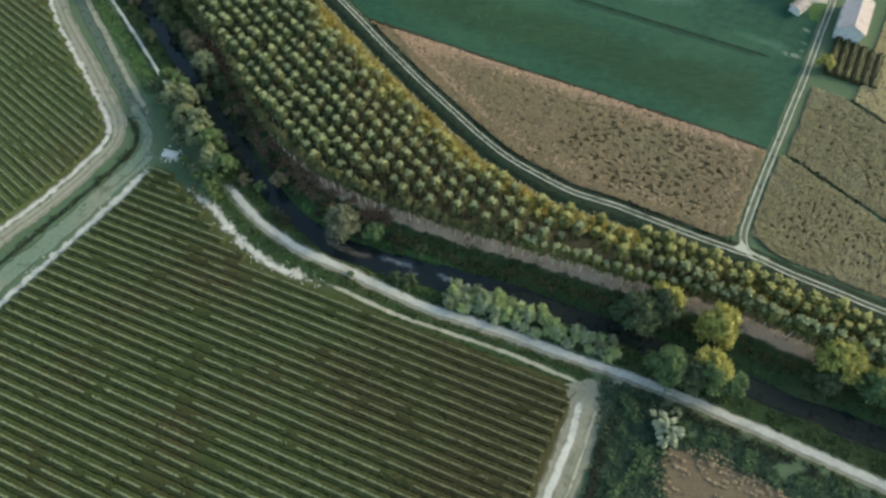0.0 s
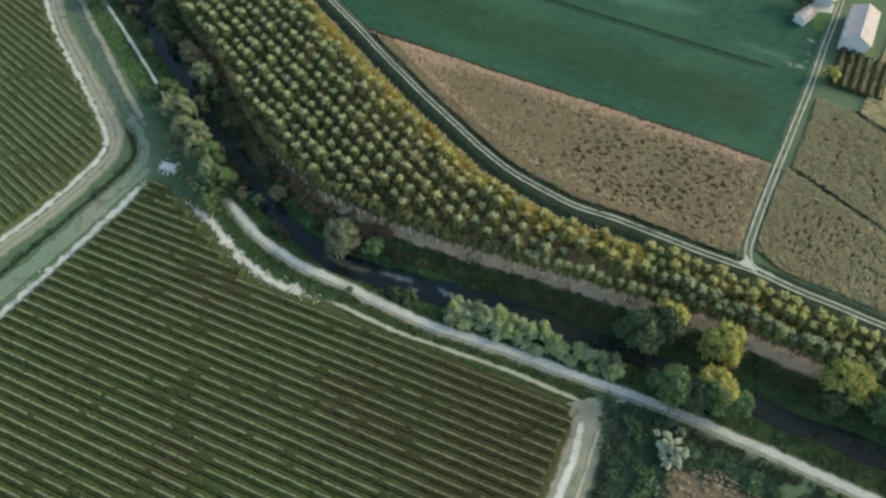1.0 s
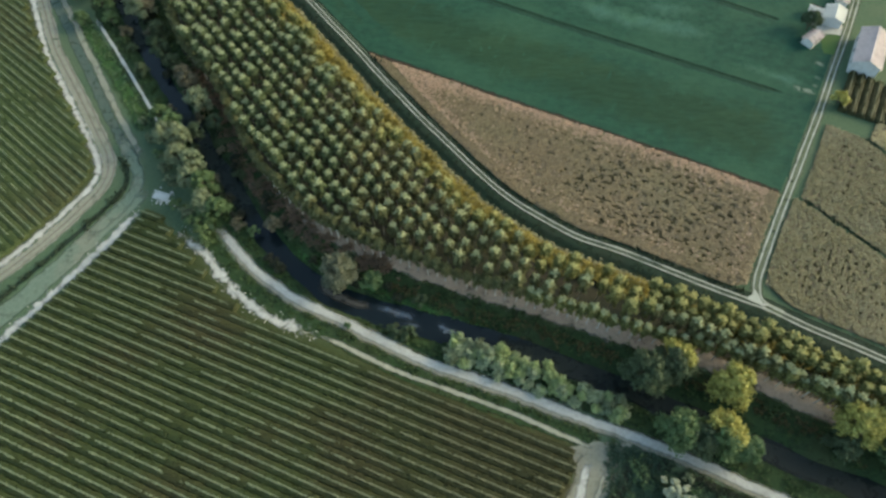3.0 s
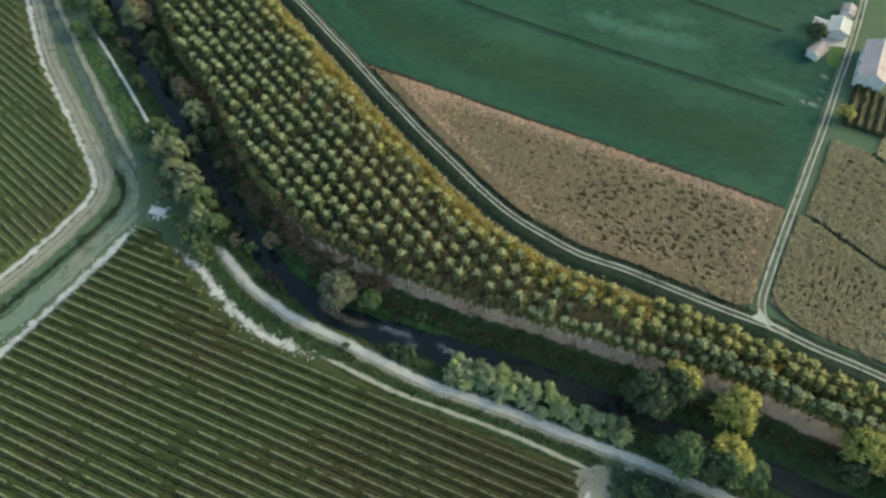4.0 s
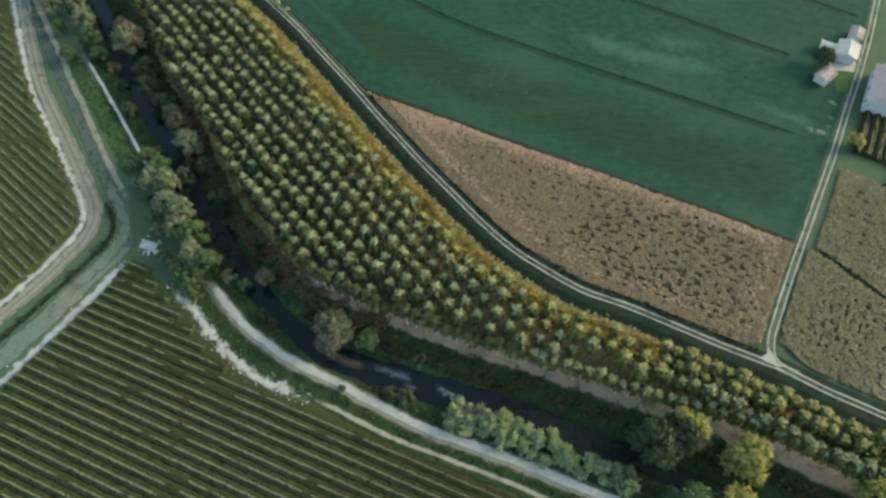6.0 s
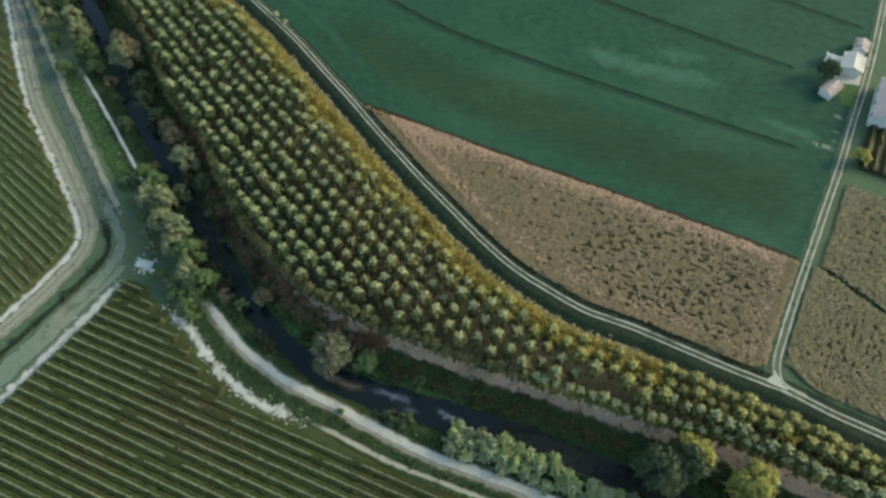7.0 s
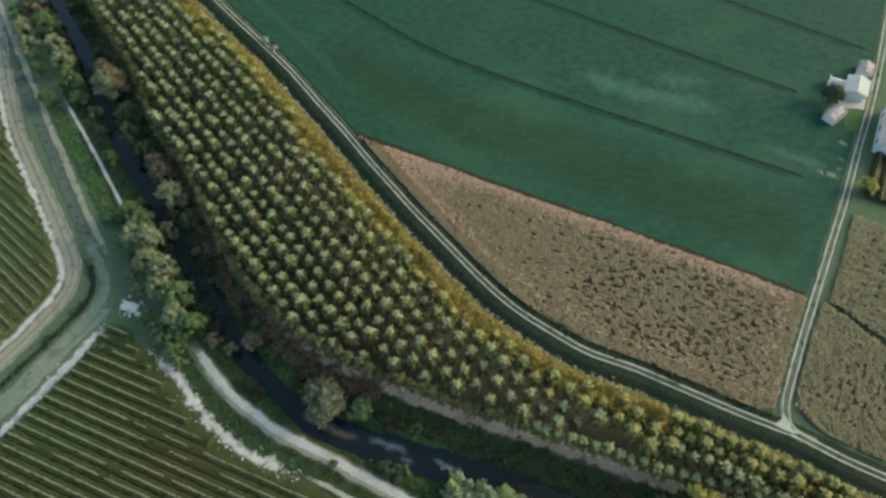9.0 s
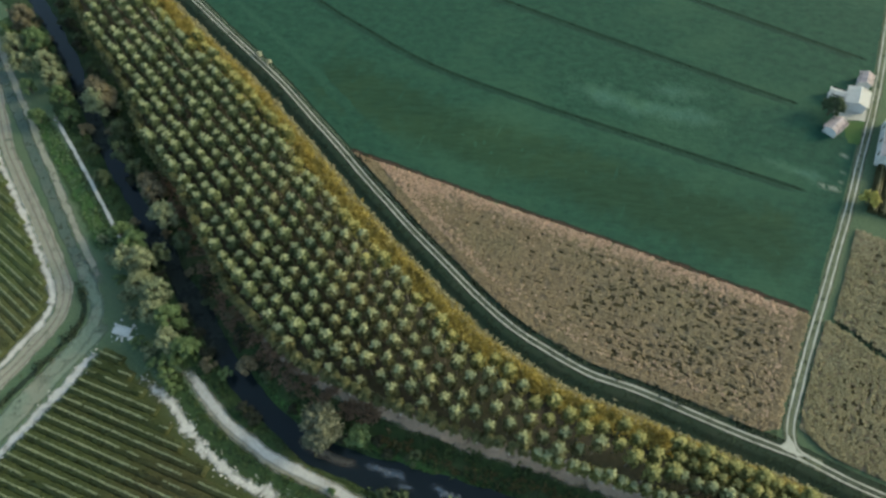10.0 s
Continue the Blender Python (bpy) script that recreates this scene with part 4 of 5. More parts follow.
# ---- trees ----
def poplar(rng, tall, spread, leaf, shoot, bark=None):
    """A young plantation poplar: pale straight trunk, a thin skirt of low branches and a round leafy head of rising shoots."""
    tree = new("poplar")
    verts, faces = [], []
    limb(verts, faces, (0, 0, -0.1), (rng.normal(0, .06), rng.normal(0, .06), tall * 0.55), 0.14, 0.08, 6)
    limb(verts, faces, verts[-1], (0, 0, tall * 0.93), 0.07, 0.02, 5)
    pts, nrm = [], []
    mid, deep = tall - spread * 1.12, spread * 1.12          # the head's centre and half height
    for i in range(12):                                      # rising branches, leafy towards their tips
        f = (i + 0.5) / 12
        z0, ang = tall * (0.40 + 0.36 * f), i * 2.4 + rng.normal(0, .3)
        reach = spread * rng.uniform(0.75, 1.0) * (1 - 0.35 * f)
        tip = np.array((math.cos(ang) * reach, math.sin(ang) * reach, z0 + reach * 1.1))
        limb(verts, faces, (0, 0, z0), tip, 0.035, 0.01, 4)
        m = 10
        q = rng.uniform(0.4, 1.1, m)[:, None]
        pts.append(np.array((0, 0, z0)) * (1 - q) + tip * q + rng.normal(0, 0.18, (m, 3)))
        nrm.append(np.tile((math.cos(ang) * 0.6, math.sin(ang) * 0.6, 0.8), (m, 1)))
    m = 210                                                  # the round head, in five to seven lumps
    d = rng.normal(0, 1, (m, 3))
    d[:, 2] = np.abs(d[:, 2]) * 1.05 - 0.35
    d /= np.linalg.norm(d, axis=1)[:, None]
    lobes = rng.integers(5, 8)
    turn = rng.uniform(0, 6.3)
    lump = 1 + 0.24 * np.sin(np.arctan2(d[:, 1], d[:, 0]) * lobes + turn) + rng.normal(0, 0.08, m)
    r = (spread * lump * rng.uniform(0.62, 1.04, m))[:, None]
    pts.append(np.array((0, 0, mid)) + d * r * np.array((1, 1, deep / spread)))
    nrm.append(d + np.array((0, 0, 0.3)))
    part("trunk", mesh_of("trunk", verts, faces, bark or SHADED_BARK), tree, "pale grey trunk")
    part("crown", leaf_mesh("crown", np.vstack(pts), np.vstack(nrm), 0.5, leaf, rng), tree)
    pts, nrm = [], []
    for i in range(lobes + 5):                               # shoots rise over the head like a star; their paler colour paints light
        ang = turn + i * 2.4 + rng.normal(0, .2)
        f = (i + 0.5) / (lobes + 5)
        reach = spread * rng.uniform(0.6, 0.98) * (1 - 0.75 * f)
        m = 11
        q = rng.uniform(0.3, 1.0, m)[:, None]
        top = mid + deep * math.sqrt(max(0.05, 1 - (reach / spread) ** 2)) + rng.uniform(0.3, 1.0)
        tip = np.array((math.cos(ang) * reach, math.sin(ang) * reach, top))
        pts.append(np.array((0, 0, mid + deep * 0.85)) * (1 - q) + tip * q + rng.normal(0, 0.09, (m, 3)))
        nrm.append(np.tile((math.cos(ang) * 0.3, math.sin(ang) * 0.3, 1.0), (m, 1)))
    part("shoot_fringe", leaf_mesh("shoot_fringe", np.vstack(pts), np.vstack(nrm), 0.36, shoot, rng), tree, "rising top shoots, coloured pale as if lit")["kind"] = "stuff"
    return tree


def broadleaf(name, rng, tall, spread, leaf, lobes=9, low=0.25, leaf_size=0.45, dense=1.0, second=None, bark=None, stems=1):
    """A tree or bush: trunk, limbs and a crown of uneven lobes of leaves."""
    tree = new(name)
    verts, faces, pts, nrm, which = [], [], [], [], []
    fork = tall * max(0.12, low)
    for j in range(stems):
        off = np.array((rng.normal(0, .25), rng.normal(0, .25), 0)) * (stems > 1)
        limb(verts, faces, off + (0, 0, -0.2), off * 2 + (0, 0, fork), 0.035 * tall, 0.024 * tall, 7)
    for i in range(lobes):
        f = (i + 0.5) / lobes
        ang = i * 2.4 + rng.normal(0, .4)
        up = f ** 0.8
        rr = spread * (0.70 * math.sqrt(max(0.0, 1 - up ** 2.2)) + 0.05)
        r = spread * rng.uniform(0.20, 0.42) * (1.08 - 0.3 * up)
        c = np.array((math.cos(ang) * rr, math.sin(ang) * rr, tall * (low + 0.1) + (tall * (0.9 - low) - r) * up))
        limb(verts, faces, (0, 0, fork), c, 0.016 * tall, 0.006 * tall, 5)
        m = int(dense * 62 * (r / leaf_size) ** 1.15)
        d = rng.normal(0, 1, (m, 3))
        d /= np.linalg.norm(d, axis=1)[:, None]
        d[:, 2] = np.where(d[:, 2] < -0.3, -d[:, 2] * 0.6, d[:, 2])
        lump = 1 + 0.42 * np.array([noise.noise(Vector(q * 2.6 + i * 3.3)) for q in d])
        p = c + d * (r * lump * rng.uniform(0.62, 1.14, m))[:, None]
        spikes = rng.normal(0, 1, (6, 3)) + (0, 0, 0.5)
        spikes /= np.linalg.norm(spikes, axis=1)[:, None]
        e = spikes[rng.integers(6, size=m)]
        far_out = (rng.random(m) < 0.3)[:, None]
        p = np.where(far_out, c + e * (r * rng.uniform(0.8, 1.45, m))[:, None] + rng.normal(0, 0.09, (m, 3)), p)
        pts.append(p)
        nrm.append(np.where(far_out, e, d) + np.array((0, 0, 0.35)))
        # high lobes and those facing the sun take a second colour as painted sunlight
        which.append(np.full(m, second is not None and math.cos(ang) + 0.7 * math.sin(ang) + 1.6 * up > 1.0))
    part("trunk" if stems == 1 else "stems", mesh_of("trunk", verts, faces, bark or DARK_BARK), tree)
    pts, nrm, which = np.vstack(pts), np.vstack(nrm), np.concatenate(which)
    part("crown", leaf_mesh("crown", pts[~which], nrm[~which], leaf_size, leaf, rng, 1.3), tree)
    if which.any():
        part("turning_leaves", leaf_mesh("turning_leaves", pts[which], nrm[which], leaf_size, second, rng, 1.3), tree, "leaves coloured as sunlit on the sun-facing side")
    return tree


def scrub_willow(rng, tall, spread, leaf):
    """A rough willow bush: a fan of stems that end in leafy, pointed sprays."""
    bush = new("bush")
    verts, faces, pts, nrm = [], [], [], []
    sprays = int(14 + 8 * spread)
    for i in range(sprays):
        f = ((i + 0.5) / sprays) ** 0.6
        ang = i * 2.4 + rng.normal(0, .3)
        reach = spread * f * rng.uniform(0.75, 1.15)
        tip = np.array((math.cos(ang) * reach, math.sin(ang) * reach, tall * (1 - 0.45 * f * f) * rng.uniform(0.72, 1.08)))
        start = np.array((math.cos(ang) * 0.25 * reach, math.sin(ang) * 0.25 * reach, 0.05))
        limb(verts, faces, start, tip, 0.03, 0.008, 4)
        m = int(rng.uniform(15, 26))
        q = rng.uniform(0.25, 1.04, m)[:, None]
        pts.append(start * (1 - q) + tip * q + rng.normal(0, 1, (m, 3)) * (0.30 * (1.15 - q)))
        nrm.append(np.array((math.cos(ang) * f, math.sin(ang) * f, 0.8)) + rng.normal(0, 0.35, (m, 3)))
    part("stems", mesh_of("stems", verts, faces, DARK_BARK), bush)
    part("crown", leaf_mesh("crown", np.vstack(pts), np.vstack(nrm), 0.30, leaf, rng, 1.7), bush)
    return bush


rng = np.random.default_rng(11)
kinds = [poplar(rng, rng.uniform(9.7, 10.5), rng.uniform(1.30, 1.48), POPLAR_LEAF, POPLAR_LIT_TIP) for _ in range(8)]
green_kinds = [poplar(rng, rng.uniform(9.7, 10.5), rng.uniform(1.30, 1.48), POPLAR_GREEN, GREEN_LIT_TIP) for _ in range(6)]
mid_kinds = [poplar(rng, rng.uniform(9.7, 10.5), rng.uniform(1.30, 1.48), POPLAR_MID, OLIVE_LIT_TIP) for _ in range(6)]
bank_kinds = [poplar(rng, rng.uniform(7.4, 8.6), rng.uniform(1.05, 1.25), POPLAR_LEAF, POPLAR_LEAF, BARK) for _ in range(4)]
bank_mid = [poplar(rng, rng.uniform(7.4, 8.6), rng.uniform(1.1, 1.3), POPLAR_MID, POPLAR_LIT_TIP, BARK) for _ in range(4)]
for o in kinds + bank_kinds:
    tagged(o, "young plantation poplar with pale trunk and grey-green crown", "tree", "poplar plantation")
for o in green_kinds:
    tagged(o, "young plantation poplar with fresh green crown", "tree", "poplar plantation")
for o in mid_kinds + bank_mid:
    tagged(o, "young plantation poplar with olive-yellow crown", "tree", "poplar plantation")
# the trees stand at the corners of nearly even triangles
HA = 3.932 * np.array([math.cos(radians(6.36)), math.sin(radians(6.36))])
HB = 3.850 * np.array([math.cos(radians(-52.25)), math.sin(radians(-52.25))])
c, r = [g.ravel() for g in np.meshgrid(np.arange(-70, 70), np.arange(-60, 60))]
spots = np.array((-26.12, 83.97)) + c[:, None] * HA + r[:, None] * HB
dw, de = away(spots, WEST_LINE)[1], away(spots, TRACK)[1] + 7.8
keep = (dw > 2.3) & (de < -2.7 - 0.3 * ease(-spots[:, 0], 20, 60)) & (spots[:, 0] < 43) & (spots[:, 1] < 200) & (spots[:, 0] > -130)
# olive-yellow eastwards: edge sunlight painted into the leaves, plus the south-east's own tone
plants = [(x, y, mid_kinds if e > -5.4 + rng.normal(0, 1.2) - max(0, x - 5) * 0.16 else green_kinds if rng.random() < ease(-x, 12, 48) else kinds) for (x, y), e in zip(spots[keep], de[keep])]
first_run, second_run, third_run = TRACK - side(TRACK) * 10.0, TRACK - side(TRACK) * 12.7, TRACK - side(TRACK) * 15.9
first_run = first_run[(first_run[:, 0] > 44.0) & (first_run[:, 0] < 112)]
second_run = second_run[(second_run[:, 0] > 43.5) & (second_run[:, 0] < 112)]
third_run = third_run[(third_run[:, 0] > 42.5) & (away(third_run, WEST_LINE)[1] > 3.6)]
for line, off, gap, lot in ((WEST_LINE[WEST_LINE[:, 0] < 50], 1.2, 2.33, bank_kinds), (WEST_LINE[WEST_LINE[:, 0] >= 50], 2.2, 2.7, bank_kinds), (first_run, 0.0, 2.6, mid_kinds), (second_run, 0.0, 2.65, mid_kinds), (third_run, 0.0, 2.7, kinds)):
    run = line + side(line) * off
    far = np.concatenate([[0], np.cumsum(np.linalg.norm(np.diff(run, axis=0), axis=1))])
    for d in np.arange(1, far[-1], gap):
        plants.append((np.interp(d, far, run[:, 0]), np.interp(d, far, run[:, 1]), lot))
plants = [p for p in plants if rng.random() > 0.012]
plants.sort(key=lambda p: math.hypot(p[0] - 5, p[1] - 62))
used, rest = set(), []
for k, (x, y, lot) in enumerate(plants):
    src = lot[rng.integers(len(lot))]
    if lot is bank_kinds and x > 18:
        src = bank_mid[rng.integers(len(bank_mid))]
    s = rng.uniform(0.86, 1.08)
    m = pose(x + rng.normal(0, .14), y + rng.normal(0, .14), 0.06, 0, 0, rng.uniform(0, 360)) @ Matrix.Diagonal((s, s, s * rng.uniform(0.94, 1.06), 1))
    if src.name not in used:
        src.matrix_basis = m
        used.add(src.name)
    elif k < 300:
        o = copy_thing(src, Matrix.Identity(4))
        o.matrix_basis = m
    else:
        rest.append((src, m))


def joined(name, pairs, child, label):
    """The farther trees of the stand, as one mesh."""
    vs, fs, mats, ids, n = [], [], [], [], 0
    for src, m in pairs:
        me = [k for k in src.children if k.name.startswith(child)][0].data
        co = np.empty(len(me.vertices) * 3)
        me.vertices.foreach_get("co", co)
        mm = np.array(m)
        vs.append(co.reshape(-1, 3) @ mm[:3, :3].T + mm[:3, 3])
        if me.materials[0] not in mats:
            mats.append(me.materials[0])
        for f in me.polygons:
            fs.append([i + n for i in f.vertices])
            ids.append(mats.index(me.materials[0]))
        n += len(me.vertices)
    out = bpy.data.meshes.new(name)
    out.from_pydata(np.vstack(vs).tolist(), [], fs)
    for m in mats:
        out.materials.append(m)
    out.polygons.foreach_set("material_index", ids)
    return tagged(new(name, out), label, "trees", kind="stuff")


joined("poplar_crowns", rest, "crown", "grey-green crowns of the farther plantation poplars")
joined("poplar_shoot_fringe", rest, "shoot_fringe", "rising shoots of the farther plantation poplars in a lit tone")
joined("poplar_trunks", rest, "trunk", "pale trunks of the farther plantation poplars")

for x, y, tall, spread in ((-48.4, 160.4, 1.6, 0.9), (-45.4, 157.3, 1.3, 0.8)):
    t = broadleaf("bush", rng, tall, spread, BUSH_WHITE, 7, 0.1, 0.3, 1.0, None, stems=3)
    t.location = (x, y, 0.05)
    tagged(t, "small pale shrub beside the farm track", "bush", "track shrubs")

# each tree: x, y, height, spread, leaves, sun-side leaves
HEDGE_TREES = [
    (-73.2, 98.6, 6.0, 2.6, TREE_GREEN, None), (-69.8, 95.4, 7.0, 2.9, TREE_GREEN, None), (-70.0, 90.6, 7.8, 3.0, TREE_OLIVE, None), (-66.4, 90.2, 8.2, 2.8, TREE_OLIVE, None),
    (-66.2, 84.6, 6.6, 2.9, TREE_OLIVE, None), (-61.8, 82.0, 8.0, 3.1, TREE_OLIVE, None), (-61.4, 77.0, 7.2, 2.8, TREE_OLIVE, None), (-57.6, 75.2, 7.8, 3.0, TREE_GREEN, None),
    (-57.2, 70.4, 6.8, 2.6, TREE_OLIVE, None), (-53.6, 69.0, 6.4, 2.5, TREE_GREEN, None), (-58.6, 96.0, 5.0, 2.4, TREE_DARK, None), (-63.4, 92.6, 5.6, 2.2, TREE_DARK, None),
]
UPSTREAM_TREES = [
    (-63.6, 102.4, 7.8, 3.4, TREE_OLIVE, None), (-68.0, 110.0, 6.5, 2.8, TREE_RUST, None), (-78.5, 123.0, 6.5, 2.7, TREE_DARK, None),
    (-86.8, 140.0, 9.5, 4.4, TREE_OLIVE, TREE_RUST), (-80.5, 131.0, 6.0, 2.6, TREE_DARK, None), (-117.7, 173.6, 9.0, 3.8, TREE_RUST, None),
    (-112.5, 165.5, 7.5, 3.3, TREE_GREEN, None), (-118.6, 164.0, 7.0, 3.4, TREE_OLIVE, None), (-114.5, 156.6, 6.5, 3.0, TREE_OLIVE, None),
    (-122.0, 171.0, 6.5, 3.0, TREE_GREEN, None), (-96.0, 137.0, 5.0, 2.3, TREE_GREEN, None), (-91.5, 147.5, 6.0, 2.6, TREE_RUST, None),
    (-74.0, 118.0, 5.5, 2.6, TREE_DARK, None), (-70.4, 113.8, 5.5, 2.5, TREE_RUST, None), (-82.5, 116.0, 4.5, 2.0, TREE_DARK, None),
    (-107.0, 156.5, 7.2, 3.0, TREE_OLIVE, None), (-103.0, 149.5, 7.5, 3.1, TREE_OLIVE, None), (-99.6, 143.0, 6.8, 2.7, TREE_GREEN, None),
    (-105.0, 137.5, 4.8, 2.2, TREE_GREEN, None), (-110.5, 148.5, 5.0, 2.2, TREE_GREEN, None),
]
DOWNSTREAM_TREES = [
    (-23.4, 50.6, 8.0, 4.1, WILLOW, None), (-16.0, 49.0, 4.2, 2.4, TREE_GREEN, None), (-40.0, 64.5, 4.0, 2.0, TREE_RUST, None),
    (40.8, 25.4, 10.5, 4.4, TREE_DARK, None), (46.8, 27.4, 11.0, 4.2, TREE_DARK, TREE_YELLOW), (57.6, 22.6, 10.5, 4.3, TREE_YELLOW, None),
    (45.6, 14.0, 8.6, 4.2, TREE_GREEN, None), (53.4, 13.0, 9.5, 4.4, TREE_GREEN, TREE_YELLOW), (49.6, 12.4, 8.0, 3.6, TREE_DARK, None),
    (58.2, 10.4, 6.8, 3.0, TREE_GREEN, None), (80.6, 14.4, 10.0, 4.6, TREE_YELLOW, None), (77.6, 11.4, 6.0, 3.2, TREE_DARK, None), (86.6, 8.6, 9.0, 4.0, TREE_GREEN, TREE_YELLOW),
    # the second tree here is out of view, added to shade the path
    (96.0, 2.5, 9.0, 4.2, TREE_GREEN, None), (104.5, -6.0, 9.0, 4.2, TREE_GREEN, None),
]
GARDEN_TREES = [
    (107.2, 101.3, 4.2, 2.3, TREE_YELLOW, None), (108.0, 130.6, 6.0, 2.9, TREE_DARK, None),
]
for x, y, tall, spread, leaf, second in HEDGE_TREES + UPSTREAM_TREES + DOWNSTREAM_TREES + GARDEN_TREES:
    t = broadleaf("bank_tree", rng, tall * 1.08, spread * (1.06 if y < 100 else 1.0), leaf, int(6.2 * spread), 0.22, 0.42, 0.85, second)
    t.location = (x, y, -0.1)
    tone = {TREE_DARK.name: "deep green", TREE_GREEN.name: "dark green", TREE_OLIVE.name: "olive-green", TREE_YELLOW.name: "golden yellow", TREE_RUST.name: "rusty brown", WILLOW.name: "grey-green willow"}[leaf.name]
    tagged(t, "leafy %s tree %s" % (tone, "coloured as sunlit on its upper east side" if second else "beside the farm lane" if x > 100 else "growing on the river bank"), "tree", "trees along the river" if x < 100 else "garden trees")

far = np.concatenate([[0], np.cumsum(np.linalg.norm(np.diff(RIVER, axis=0), axis=1))])
for d in np.arange(20, 215, 2.6):
    x, y = np.interp(d, far, RIVER[:, 0]), np.interp(d, far, RIVER[:, 1])
    q = side(RIVER)[np.searchsorted(far, d)]
    for s in (-1, 1):
        # dark bushes grow denser downstream, also standing in for shade on the banks
        o = s * rng.uniform(2.2 if x < -34 else 3.4, 5.6 if x < 50 or s < 0 else 9.0)
        if rng.random() < (0.66 if x < -44 else 0.95 if x > 26 else 0.4) and min(away([(x + q[0] * o, y + q[1] * o)], PATH_SOUTH)[0][0], away([(x + q[0] * o, y + q[1] * o)], PATH_NORTH)[0][0]) > 3.4:
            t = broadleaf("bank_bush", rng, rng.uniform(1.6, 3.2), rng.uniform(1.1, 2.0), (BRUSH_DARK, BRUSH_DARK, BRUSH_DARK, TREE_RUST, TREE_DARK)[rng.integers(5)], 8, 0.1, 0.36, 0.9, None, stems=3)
            t.location = (x + q[0] * o, y + q[1] * o, -0.8)
            tagged(t, "dark brushy bush overhanging the river's edge", "bush", "brush along the river")

bush_line = PATH_SOUTH[(PATH_SOUTH[:, 0] > -1) & (PATH_SOUTH[:, 0] < 37)]
bush_side = side(bush_line)
for off, gap in ((2.5, 1.9), (4.0, 1.7), (5.5, 1.7), (7.0, 1.9)):
    for i in np.arange(1.0, len(bush_line) - 1, gap):
        p = bush_line[int(i)] + bush_side[int(i)] * (off + rng.normal(0, 0.35)) + rng.normal(0, 0.3, 2)
        if off > 6 and not 1 < p[0] < 24 or rng.random() < 0.08:
            continue
        t = scrub_willow(rng, rng.uniform(1.6, 2.8) if off < 3 else rng.uniform(2.2, 4.2), rng.uniform(1.1, 1.9), (BUSH_GREEN, BUSH_GREEN, BUSH_GREY, BUSH_GREY, TREE_OLIVE)[rng.integers(5)] if p[0] < 10 or p[0] > 24 else (BUSH_GREEN, BUSH_GREEN, BUSH_GREEN, BUSH_GREY)[rng.integers(4)])
        t.location = (*p, -0.1)
        tagged(t, "light green willow bush beside the gravel path", "bush", "bushes along the path")
SCRUB = [(-21.0, 38.9, 1.3, 0.8), (-64.6, 71.2, 3.2, 1.8), (-62.0, 68.4, 3.4, 1.9), (-59.2, 66.0, 3.8, 2.1), (-57.0, 63.2, 3.4, 1.9), (-55.4, 60.6, 2.6, 1.6), (-56.8, 67.4, 4.0, 2.0), (-67.6, 78.4, 3.4, 1.7), (-70.0, 82.6, 3.0, 1.6), (-72.2, 87.0, 3.0, 1.5), (-75.6, 92.6, 2.8, 1.4), (-78.8, 98.6, 2.6, 1.4),
         (46.6, 5.6, 2.0, 1.3), (-44.8, 63.4, 2.4, 1.5)]
for x, y, tall, spread in SCRUB:
    t = broadleaf("bush", rng, tall, spread, TREE_GREEN if rng.random() < 0.6 else TREE_OLIVE, 7, 0.08, 0.34, 0.9, None, stems=3)
    t.location = (x, y, -0.05)
    tagged(t, "low green scrub bush in rough grass", "bush", "scrub bushes")
for x, y, tall, spread in ((42.6, 3.9, 4.0, 2.3), (45.2, 2.4, 3.8, 2.4), (43.6, 0.6, 3.2, 2.1)):
    t = broadleaf("bush", rng, tall, spread, BUSH_WHITE, 8, 0.1, 0.36, 1.0, None, stems=3)
    t.location = (x, y, -0.05)
    tagged(t, "pale silvery bush standing in green scrub", "bush", "silvery bushes")


